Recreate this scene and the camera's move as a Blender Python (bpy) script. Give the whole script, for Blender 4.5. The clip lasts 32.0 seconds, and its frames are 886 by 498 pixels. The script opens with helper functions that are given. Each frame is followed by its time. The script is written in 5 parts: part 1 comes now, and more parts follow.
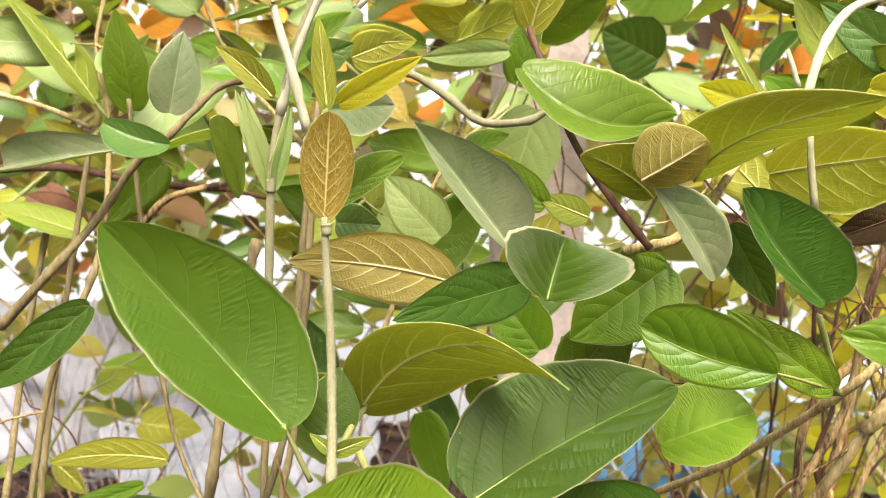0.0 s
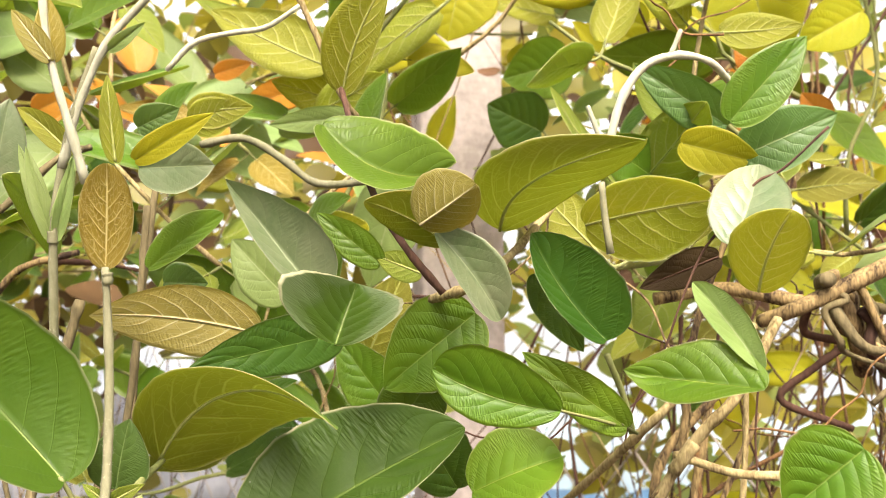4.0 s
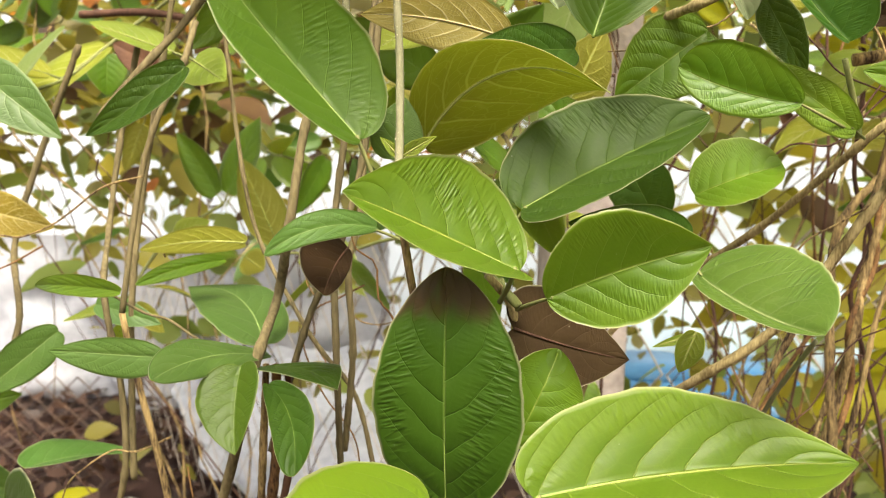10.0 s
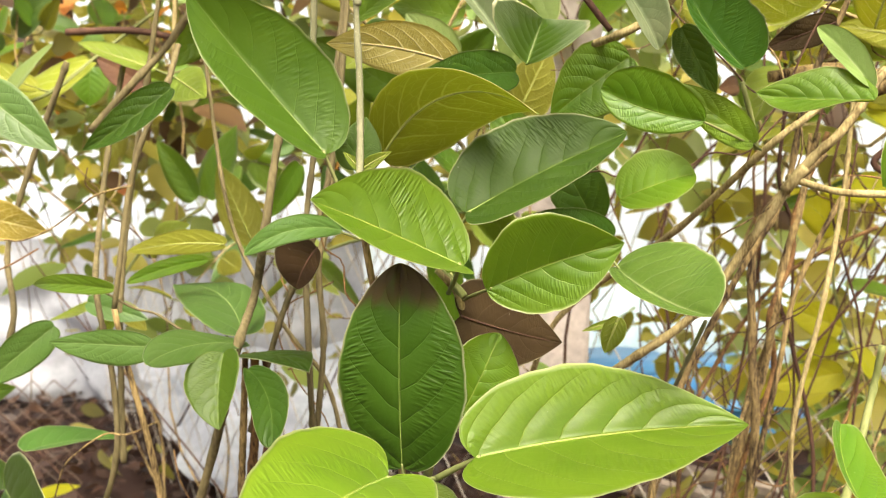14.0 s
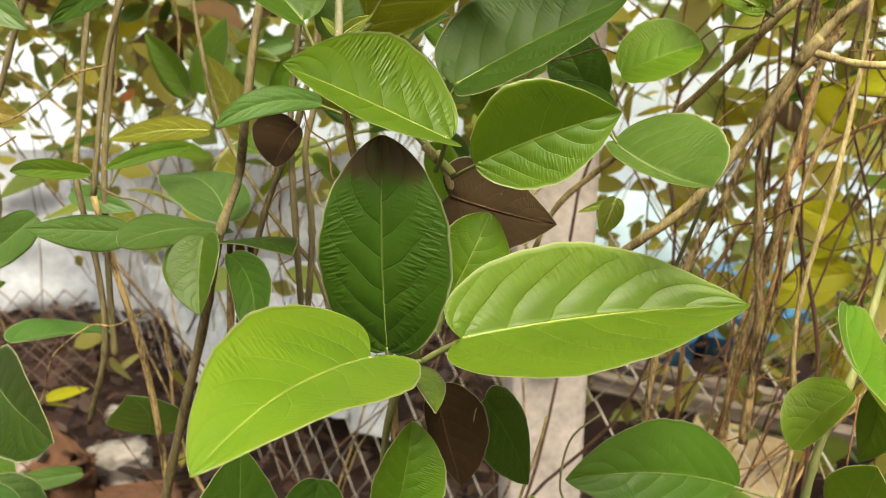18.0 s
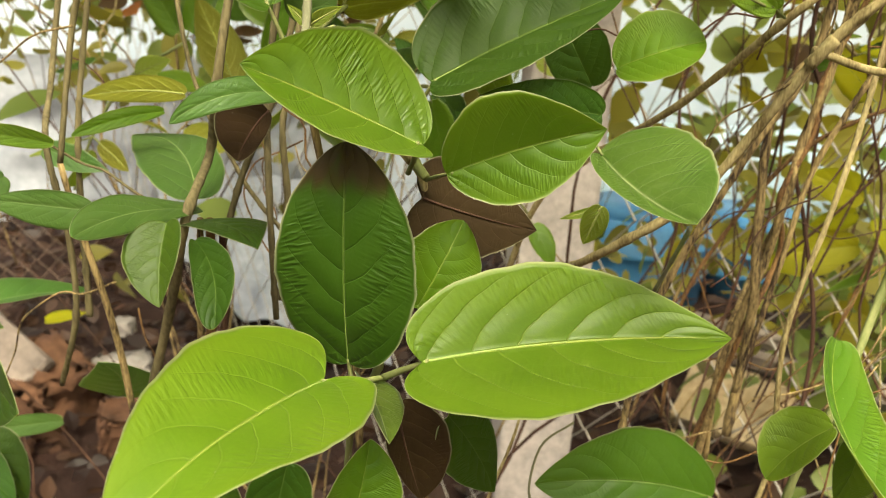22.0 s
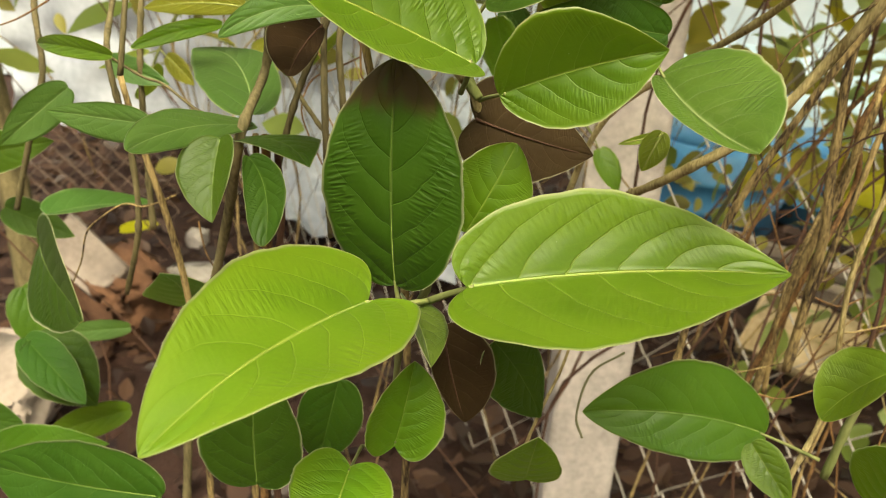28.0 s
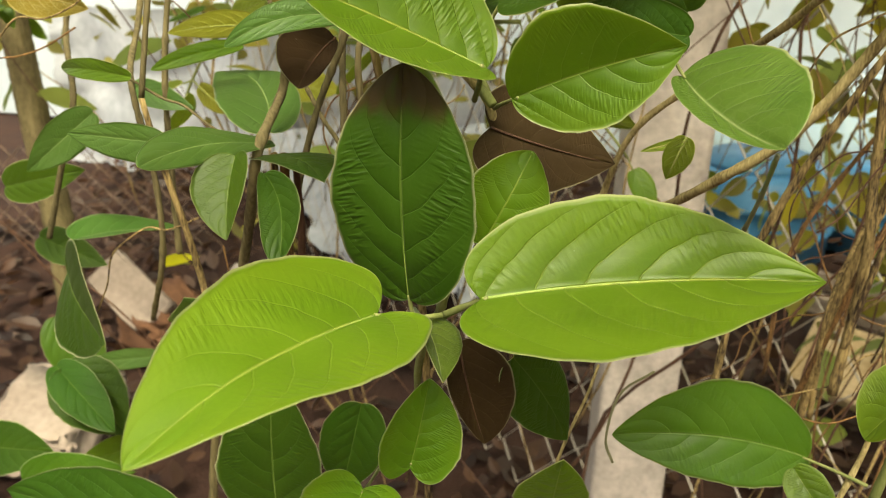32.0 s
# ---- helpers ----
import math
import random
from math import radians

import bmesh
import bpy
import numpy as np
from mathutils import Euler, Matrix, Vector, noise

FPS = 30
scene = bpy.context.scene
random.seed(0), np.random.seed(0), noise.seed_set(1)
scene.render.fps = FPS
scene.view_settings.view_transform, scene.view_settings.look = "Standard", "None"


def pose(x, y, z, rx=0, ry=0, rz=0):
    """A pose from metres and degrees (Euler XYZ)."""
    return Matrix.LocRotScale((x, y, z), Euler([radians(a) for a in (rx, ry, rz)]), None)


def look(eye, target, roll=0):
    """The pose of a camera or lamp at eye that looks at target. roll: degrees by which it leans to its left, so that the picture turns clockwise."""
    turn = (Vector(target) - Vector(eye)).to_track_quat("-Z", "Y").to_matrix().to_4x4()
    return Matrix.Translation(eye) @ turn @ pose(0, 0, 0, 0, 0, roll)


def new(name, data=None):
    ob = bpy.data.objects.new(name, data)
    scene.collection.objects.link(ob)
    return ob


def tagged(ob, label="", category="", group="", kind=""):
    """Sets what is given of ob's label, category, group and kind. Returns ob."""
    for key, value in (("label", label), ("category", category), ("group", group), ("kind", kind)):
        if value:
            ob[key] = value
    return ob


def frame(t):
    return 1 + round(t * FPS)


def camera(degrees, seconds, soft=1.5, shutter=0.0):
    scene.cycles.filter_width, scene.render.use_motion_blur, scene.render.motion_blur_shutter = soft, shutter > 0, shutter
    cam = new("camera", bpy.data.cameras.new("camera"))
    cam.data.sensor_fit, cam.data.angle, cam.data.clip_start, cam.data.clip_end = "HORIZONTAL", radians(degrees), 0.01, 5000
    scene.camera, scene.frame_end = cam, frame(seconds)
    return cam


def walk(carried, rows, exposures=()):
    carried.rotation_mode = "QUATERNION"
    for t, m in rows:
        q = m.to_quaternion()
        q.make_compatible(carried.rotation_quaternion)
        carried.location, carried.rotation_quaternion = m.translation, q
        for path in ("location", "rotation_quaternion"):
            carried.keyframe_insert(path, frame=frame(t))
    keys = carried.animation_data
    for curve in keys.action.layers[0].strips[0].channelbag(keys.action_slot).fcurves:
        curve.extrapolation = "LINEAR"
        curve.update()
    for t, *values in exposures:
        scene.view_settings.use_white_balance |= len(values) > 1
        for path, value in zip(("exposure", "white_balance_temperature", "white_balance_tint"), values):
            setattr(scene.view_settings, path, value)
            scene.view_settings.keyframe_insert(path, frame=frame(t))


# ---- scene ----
cam = camera(54.1, 32.0, soft=0.9)
PATH = [
    (0, (0.0277, -0.0003, 1.0095), (-0.2321, 1.9768, 0.8559), -1.48),
    (0.5, (0.0386, 0.0009, 1.0112), (-0.2536, 1.9727, 0.8488), -1.86),
    (1, (0.0477, 0.0036, 1.0131), (-0.2208, 1.9779, 0.8399), -2.44),
    (1.5, (0.0443, 0.0011, 1.0137), (-0.2121, 1.9808, 0.8917), -2.97),
    (2, (0.0467, 0.0001, 1.0174), (-0.1979, 1.9847, 0.9787), -3.10),
    (2.5, (0.0551, 0.0008, 1.0142), (-0.1712, 1.9878, 1.0393), -3.22),
    (3, (0.0604, 0.001, 1.0083), (-0.1307, 1.9917, 1.0326), -2.43),
    (3.5, (0.0725, 0.0004, 1.0028), (-0.111, 1.9914, 1.0497), -2.55),
    (5.5, (0.0609, -0.0101, 0.9868), (-0.0552, 1.9865, 0.9853), -2.65),
    (6, (0.049, -0.0153, 0.9861), (-0.0677, 1.9811, 0.9585), -1.27),
    (6.5, (0.0401, -0.021, 0.9747), (-0.0793, 1.975, 1.0193), -0.90),
    (7, (0.0301, -0.0263, 0.975), (-0.0934, 1.9698, 0.9773), -0.21),
    (7.5, (0.025, -0.0278, 0.9744), (-0.1374, 1.9635, 0.8838), -0.83),
    (8, (0.0226, -0.0293, 0.975), (-0.1269, 1.9651, 0.9671), -0.69),
    (8.5, (0.026, -0.0322, 0.9771), (-0.1992, 1.954, 0.9126), -0.88),
    (9, (0.0279, -0.0336, 0.9711), (-0.2774, 1.9357, 0.8025), -1.51),
    (9.5, (0.0313, -0.0334, 0.9565), (-0.3599, 1.9173, 0.7522), -0.97),
    (10, (0.0308, -0.0332, 0.9505), (-0.3502, 1.9154, 0.7103), -0.58),
    (10.5, (0.0263, -0.0381, 0.9434), (-0.3065, 1.9203, 0.7106), -0.51),
    (11, (0.0364, -0.0476, 0.9464), (-0.3409, 1.9011, 0.7013), -0.49),
    (11.5, (0.0375, -0.0566, 0.9464), (-0.3246, 1.8971, 0.7191), -0.43),
    (12, (0.0413, -0.0628, 0.9539), (-0.3016, 1.8864, 0.6656), -0.02),
    (12.5, (0.04, -0.0619, 0.9508), (-0.3069, 1.8846, 0.6495), -0.50),
    (13, (0.0398, -0.0638, 0.9495), (-0.3058, 1.8876, 0.6797), -0.15),
    (13.5, (0.0431, -0.0679, 0.9435), (-0.3054, 1.8938, 0.7699), -0.64),
    (14, (0.0443, -0.069, 0.9545), (-0.2824, 1.8895, 0.7142), -0.90),
    (14.5, (0.0445, -0.0653, 0.9505), (-0.2622, 1.8933, 0.6862), -0.98),
    (15, (0.0478, -0.0567, 0.9421), (-0.2768, 1.8909, 0.6231), -1.21),
    (15.5, (0.0474, -0.0557, 0.9352), (-0.2558, 1.8962, 0.6218), -1.76),
    (17.5, (0.05, -0.0509, 0.9426), (-0.2805, 1.8702, 0.4954), -0.58),
    (18, (0.0488, -0.0552, 0.9412), (-0.2985, 1.8656, 0.5051), -1.16),
    (18.5, (0.0472, -0.0585, 0.9384), (-0.2826, 1.8676, 0.5127), -0.44),
    (19, (0.0478, -0.06, 0.9392), (-0.2836, 1.8653, 0.511), -0.62),
    (19.5, (0.0461, -0.0624, 0.9382), (-0.2755, 1.8644, 0.5094), -0.21),
    (20, (0.0463, -0.0621, 0.9375), (-0.2789, 1.8637, 0.5065), -0.17),
    (20.5, (0.0444, -0.0564, 0.9417), (-0.2913, 1.8614, 0.4841), 0.16),
    (21, (0.047, -0.0465, 0.9461), (-0.2866, 1.8597, 0.4412), 0.48),
    (21.5, (0.0513, -0.0392, 0.955), (-0.2786, 1.8455, 0.3727), 1.04),
    (22, (0.0569, -0.0322, 0.9627), (-0.3089, 1.8341, 0.3437), 1.22),
    (22.5, (0.0612, -0.0222, 0.9659), (-0.3318, 1.8175, 0.287), 2.72),
    (23, (0.062, -0.0159, 0.9639), (-0.3656, 1.7958, 0.2323), 3.33),
    (23.5, (0.063, -0.013, 0.9667), (-0.3975, 1.7819, 0.2143), 3.08),
    (24, (0.0645, -0.0068, 0.9668), (-0.416, 1.7796, 0.2066), 2.90),
    (24.5, (0.0612, -0.0067, 0.9622), (-0.449, 1.7727, 0.205), 2.70),
    (25, (0.0599, -0.0066, 0.9614), (-0.4665, 1.7611, 0.188), 2.90),
    (25.5, (0.0614, -0.0066, 0.9572), (-0.4751, 1.7621, 0.193), 2.91),
    (27.5, (0.0539, -0.0226, 0.9582), (-0.4609, 1.7434, 0.1732), 1.77),
    (28, (0.0611, -0.0263, 0.9619), (-0.4402, 1.74, 0.1687), 1.31),
    (28.5, (0.0656, -0.0326, 0.9607), (-0.4313, 1.7357, 0.1695), 1.14),
    (29, (0.0688, -0.0362, 0.9643), (-0.4176, 1.736, 0.1753), 1.41),
    (29.5, (0.0717, -0.0308, 0.9642), (-0.4024, 1.7486, 0.1838), 1.37),
    (30, (0.0758, -0.021, 0.9596), (-0.4166, 1.7631, 0.2017), 0.50),
    (30.5, (0.0748, -0.0209, 0.9624), (-0.3997, 1.7647, 0.1967), 1.33),
    (31, (0.0721, -0.0148, 0.9551), (-0.4438, 1.7667, 0.2069), 0.54),
    (31.5, (0.0717, -0.0185, 0.961), (-0.4984, 1.7453, 0.21), -0.29),
    (32, (0.0672, -0.0186, 0.9532), (-0.5418, 1.7453, 0.2337), -0.58),
]
walk(cam, [(t, look(eye, target, roll)) for t, eye, target, roll in PATH], [(0.0, 1.29, 6700, 15), (1.0, 1.33, 6700, 17), (2.0, 1.1, 6750, 16), (6.0, 1.34, 6650, 17), (8.0, 0.8, 6950, 6), (10.0, 1.06, 6900, 10), (12.0, 1.05, 6900, 10), (13.0, 1.0, 6950, 8), (14.0, 1.2, 6900, 9), (15.0, 0.75, 7000, 6), (18.0, 0.75, 7000, 4), (21.0, 0.75, 7100, 2), (24.0, 0.62, 7400, -2), (28.0, 0.66, 7500, -2), (32.0, 0.56, 7550, -2)])
cam.data.dof.use_dof = True
cam.data.dof.focus_distance = 0.225
cam.data.dof.aperture_fstop = 32.0

# ---- sky and sun: bright open shade under a hazy sky ----
world = bpy.data.worlds.new("sky")
scene.world = world
world.use_nodes = True
wt = world.node_tree
sky = wt.nodes.new("ShaderNodeTexSky")
sky.sky_type, sky.sun_disc = "NISHITA", False
sky.sun_elevation, sky.sun_rotation = radians(57), radians(163)
sky.air_density, sky.dust_density, sky.ozone_density = 0.7, 9.0, 0.3
wt.links.new(sky.outputs[0], wt.nodes["Background"].inputs[0])
wt.nodes["Background"].inputs[1].default_value = 0.15
sun = new("sun", bpy.data.lights.new("sun", "SUN"))
sun.data.energy, sun.data.angle, sun.data.color = 2.8, radians(28), (1.0, 0.95, 0.86)
sun.matrix_world = look((0.8, -2.7, 4.4), (0, 0, 0))


# ---- materials ----
def nodes_of(name):
    mat = bpy.data.materials.new(name)
    mat.use_nodes = True
    return mat, mat.node_tree.nodes, mat.node_tree.links


def math_node(nt, op, a, b=None, clamp=False):
    n = nt.nodes.new("ShaderNodeMath")
    n.operation, n.use_clamp = op, clamp
    for i, v in enumerate((a, b)):
        if v is None:
            continue
        if isinstance(v, (int, float)):
            n.inputs[i].default_value = v
        else:
            nt.links.new(v, n.inputs[i])
    return n.outputs[0]


def mix_color(nt, fac, a, b):
    n = nt.nodes.new("ShaderNodeMix")
    n.data_type = "RGBA"
    for i, v in ((0, fac), (6, a), (7, b)):
        if isinstance(v, (int, float)):
            n.inputs[i].default_value = v
        elif isinstance(v, tuple):
            n.inputs[i].default_value = (*v, 1)
        else:
            nt.links.new(v, n.inputs[i])
    return n.outputs[2]


def noise_node(nt, scale, detail=3, rough=0.55, vector=None):
    n = nt.nodes.new("ShaderNodeTexNoise")
    n.inputs["Scale"].default_value, n.inputs["Detail"].default_value, n.inputs["Roughness"].default_value = scale, detail, rough
    if vector is not None:
        nt.links.new(vector, n.inputs["Vector"])
    return n.outputs[0]


def ramp01(nt, value, lo, hi):
    n = nt.nodes.new("ShaderNodeMapRange")
    n.inputs[1].default_value, n.inputs[2].default_value = lo, hi
    nt.links.new(value, n.inputs[0])
    return n.outputs[0]


def leaf_material(name, base, tone, vein, glow, veins=6.5, vein_amount=0.5, net=0.15, gloss=0.38, relief=0.2, through_light=0.36, margin=0.4, wide=1.0, rim=None, tip=None, edge=0.962, spec=0.33, sheen=0.05):
    """A leaf blade: midrib, arching side veins and a fine net from the blade's own u, v; grain, blotches, and light that passes through."""
    mat, nodes, links = nodes_of(name)
    nt = mat.node_tree
    glow, thin_vein = tuple(c ** 0.5 for c in glow), tuple(c ** 0.5 for c in vein)  # light crosses two skins
    uv = nodes.new("ShaderNodeUVMap")
    uv.uv_map = "blade"
    sep = nodes.new("ShaderNodeSeparateXYZ")
    links.new(uv.outputs[0], sep.inputs[0])
    u, v = sep.outputs[0], math_node(nt, "SUBTRACT", math_node(nt, "MULTIPLY", sep.outputs[1], 2.0), 1.0)
    av = math_node(nt, "ABSOLUTE", v)
    info = nodes.new("ShaderNodeObjectInfo")
    # side veins: u shifted towards the tip as they run outwards
    bend = math_node(nt, "ADD", math_node(nt, "MULTIPLY", av, 0.2), math_node(nt, "MULTIPLY", math_node(nt, "POWER", av, 2.0), 0.16))
    wob = math_node(nt, "MULTIPLY", math_node(nt, "SUBTRACT", noise_node(nt, 5.0, 2, 0.5, uv.outputs[0]), 0.5), 0.05)
    side = math_node(nt, "MULTIPLY", math_node(nt, "LESS_THAN", v, 0.0), 0.37)
    s = math_node(nt, "ADD", math_node(nt, "MULTIPLY", math_node(nt, "ADD", math_node(nt, "SUBTRACT", u, bend), wob), veins), side)
    saw = math_node(nt, "ABSOLUTE", math_node(nt, "SUBTRACT", math_node(nt, "FRACT", s), 0.5))
    lateral = ramp01(nt, saw, 0.5 - 0.045 * wide, 0.5 - 0.015 * wide)
    lateral = math_node(nt, "MULTIPLY", math_node(nt, "MULTIPLY", lateral, ramp01(nt, av, 0.95, 0.45)), ramp01(nt, math_node(nt, "ADD", u, math_node(nt, "MULTIPLY", av, 0.12)), 0.94, 0.74))
    mid = ramp01(nt, av, 0.035 * wide, 0.012 * wide)
    # fine net between the veins, stretched across
    com = nodes.new("ShaderNodeCombineXYZ")
    links.new(math_node(nt, "MULTIPLY", s, 2.2), com.inputs[0])
    links.new(math_node(nt, "MULTIPLY", v, 7.0), com.inputs[1])
    links.new(math_node(nt, "MULTIPLY", info.outputs["Random"], 40.0), com.inputs[2])
    vor = nodes.new("ShaderNodeTexVoronoi")
    vor.feature = "DISTANCE_TO_EDGE"
    vor.inputs["Scale"].default_value = 0.85
    links.new(com.outputs[0], vor.inputs["Vector"])
    netv = ramp01(nt, vor.outputs[0], 0.06, 0.012)
    geo = nodes.new("ShaderNodeTexCoord").outputs["Object"]
    blotch = noise_node(nt, 60.0, 3, 0.6, geo)
    grain = noise_node(nt, 900.0, 2, 0.6, geo)
    colour = mix_color(nt, ramp01(nt, blotch, 0.3, 0.72), base, tone)
    colour = mix_color(nt, math_node(nt, "MULTIPLY", ramp01(nt, grain, 0.35, 0.75), 0.22), colour, tuple(c * 1.5 for c in tone))
    hsv = nodes.new("ShaderNodeHueSaturation")
    links.new(colour, hsv.inputs["Color"])
    links.new(math_node(nt, "ADD", math_node(nt, "MULTIPLY", info.outputs["Random"], 0.024), 0.488), hsv.inputs["Hue"])
    links.new(math_node(nt, "ADD", math_node(nt, "MULTIPLY", info.outputs["Random"], 0.3), 0.85), hsv.inputs["Value"])
    colour = hsv.outputs[0]
    lines = math_node(nt, "MAXIMUM", math_node(nt, "MULTIPLY", lateral, vein_amount), math_node(nt, "MULTIPLY", netv, net))
    lines = math_node(nt, "MAXIMUM", lines, math_node(nt, "MULTIPLY", mid, min(1.0, vein_amount + 0.45)))
    colour = mix_color(nt, lines, colour, vein)
    # pigment: tinted rim, blushed tip
    patch = noise_node(nt, 4.0, 2, 0.5, uv.outputs[0])
    if rim:
        colour = mix_color(nt, math_node(nt, "MULTIPLY", ramp01(nt, math_node(nt, "ADD", av, math_node(nt, "MULTIPLY", patch, 0.9)), 0.85, 1.55), 0.6), colour, rim)
    if tip:
        colour = mix_color(nt, math_node(nt, "MULTIPLY", ramp01(nt, math_node(nt, "ADD", u, math_node(nt, "MULTIPLY", patch, 0.5)), 1.05, 1.15), 0.95), colour, tip)
    # downy pale margin
    colour = mix_color(nt, math_node(nt, "MULTIPLY", ramp01(nt, av, edge, edge + 0.025), margin), colour, (0.52, 0.5, 0.3))
    # small pale specks
    spot = nodes.new("ShaderNodeTexVoronoi")
    spot.inputs["Scale"].default_value = 150.0
    links.new(geo, spot.inputs["Vector"])
    colour = mix_color(nt, math_node(nt, "MULTIPLY", ramp01(nt, spot.outputs[0], 0.04, 0.02), 0.35), colour, (0.6, 0.6, 0.45))
    bsdf = nodes["Principled BSDF"]
    links.new(colour, bsdf.inputs["Base Color"])
    links.new(math_node(nt, "ADD", math_node(nt, "MULTIPLY", blotch, 0.25), gloss - 0.1), bsdf.inputs["Roughness"])
    bsdf.inputs["Specular IOR Level"].default_value = spec
    bsdf.inputs["Sheen Weight"].default_value = sheen
    bsdf.inputs["Sheen Roughness"].default_value = 0.4
    # quilted relief: veins sunk, blade puffed between, ladder wrinkles
    puff = math_node(nt, "POWER", math_node(nt, "MULTIPLY", saw, 2.0), 2.0)
    wr = nodes.new("ShaderNodeTexNoise")
    wr.inputs["Scale"].default_value, wr.inputs["Detail"].default_value = 1.0, 0.5
    strokes = nodes.new("ShaderNodeCombineXYZ")
    links.new(math_node(nt, "ADD", math_node(nt, "MULTIPLY", u, 66.0), math_node(nt, "MULTIPLY", av, 5.0)), strokes.inputs[0])
    links.new(math_node(nt, "MULTIPLY", v, 5.0), strokes.inputs[1])
    links.new(math_node(nt, "MULTIPLY", info.outputs["Random"], 40.0), strokes.inputs[2])
    links.new(strokes.outputs[0], wr.inputs["Vector"])
    ladder = math_node(nt, "MULTIPLY", ramp01(nt, wr.outputs[0], 0.38, 0.7), math_node(nt, "MULTIPLY", ramp01(nt, u, 0.88, 0.66), math_node(nt, "MULTIPLY", ramp01(nt, av, 0.99, 0.86), ramp01(nt, av, 0.08, 0.5))))
    ladder = math_node(nt, "MULTIPLY", ladder, ramp01(nt, noise_node(nt, 2.5, 1, 0.5, uv.outputs[0]), 0.35, 0.54))
    height = math_node(nt, "SUBTRACT", math_node(nt, "MULTIPLY", ladder, 0.4), math_node(nt, "MULTIPLY", math_node(nt, "MULTIPLY", puff, ramp01(nt, av, 1.0, 0.3)), 0.45))
    height = math_node(nt, "SUBTRACT", height, math_node(nt, "MULTIPLY", mid, 0.55))
    height = math_node(nt, "SUBTRACT", height, math_node(nt, "MULTIPLY", lateral, 0.4))
    height = math_node(nt, "SUBTRACT", height, math_node(nt, "MULTIPLY", netv, 0.5 * max(0.0, net - 0.1)))
    height = math_node(nt, "ADD", height, math_node(nt, "MULTIPLY", grain, 0.05))
    bump = nodes.new("ShaderNodeBump")
    bump.inputs["Strength"].default_value, bump.inputs["Distance"].default_value, bump.invert = abs(relief), 0.0012, relief < 0
    links.new(height, bump.inputs["Height"])
    links.new(bump.outputs[0], bsdf.inputs["Normal"])
    tr = nodes.new("ShaderNodeBsdfTranslucent")
    links.new(mix_color(nt, math_node(nt, "MULTIPLY", lines, 0.6), glow, thin_vein), tr.inputs[0])
    links.new(bump.outputs[0], tr.inputs[1])
    mix = nodes.new("ShaderNodeMixShader")
    mix.inputs[0].default_value = through_light
    links.new(bsdf.outputs[0], mix.inputs[1])
    links.new(tr.outputs[0], mix.inputs[2])
    links.new(mix.outputs[0], nodes["Material Output"].inputs[0])
    return mat


def plain_material(name, a, b, scale, rough=0.7, relief=0.3, distance=0.002, spec=0.3, stretch=(1, 1, 1), fine=8.0, spread=0.18):
    """A surface with variation at two scales and relief."""
    mat, nodes, links = nodes_of(name)
    nt = mat.node_tree
    geo = nodes.new("ShaderNodeTexCoord").outputs["Object"]
    mp = nodes.new("ShaderNodeMapping")
    mp.inputs["Scale"].default_value = stretch
    links.new(geo, mp.inputs[0])
    one, two = noise_node(nt, scale, 4, 0.6, mp.outputs[0]), noise_node(nt, scale * fine, 3, 0.6, mp.outputs[0])
    mixed = math_node(nt, "ADD", math_node(nt, "MULTIPLY", one, 0.65), math_node(nt, "MULTIPLY", two, 0.35))
    colour = mix_color(nt, ramp01(nt, mixed, 0.5 - spread, 0.5 + spread), a, b)
    info = nodes.new("ShaderNodeObjectInfo")
    hsv = nodes.new("ShaderNodeHueSaturation")
    links.new(colour, hsv.inputs["Color"])
    links.new(math_node(nt, "ADD", math_node(nt, "MULTIPLY", info.outputs["Random"], 0.3), 0.85), hsv.inputs["Value"])
    bsdf = nodes["Principled BSDF"]
    links.new(hsv.outputs[0], bsdf.inputs["Base Color"])
    bsdf.inputs["Roughness"].default_value, bsdf.inputs["Specular IOR Level"].default_value = rough, spec
    bump = nodes.new("ShaderNodeBump")
    bump.inputs["Strength"].default_value, bump.inputs["Distance"].default_value = relief, distance
    links.new(mixed, bump.inputs["Height"])
    links.new(bump.outputs[0], bsdf.inputs["Normal"])
    return mat


def island_leaf_material(name, low, high, glow):
    """Far foliage: each leaf its own tone."""
    mat, nodes, links = nodes_of(name)
    nt = mat.node_tree
    geo = nodes.new("ShaderNodeNewGeometry")
    colour = mix_color(nt, geo.outputs["Random Per Island"], low, high)
    tex = noise_node(nt, 40.0, 2, 0.5, nodes.new("ShaderNodeTexCoord").outputs["Object"])
    colour = mix_color(nt, math_node(nt, "MULTIPLY", tex, 0.4), colour, tuple(c * 0.5 for c in low))
    bsdf = nodes["Principled BSDF"]
    links.new(colour, bsdf.inputs["Base Color"])
    bsdf.inputs["Roughness"].default_value = 0.5
    tr = nodes.new("ShaderNodeBsdfTranslucent")
    links.new(mix_color(nt, 0.5, colour, glow), tr.inputs[0])
    mix = nodes.new("ShaderNodeMixShader")
    mix.inputs[0].default_value = 0.4
    links.new(bsdf.outputs[0], mix.inputs[1])
    links.new(tr.outputs[0], mix.inputs[2])
    links.new(mix.outputs[0], nodes["Material Output"].inputs[0])
    return mat


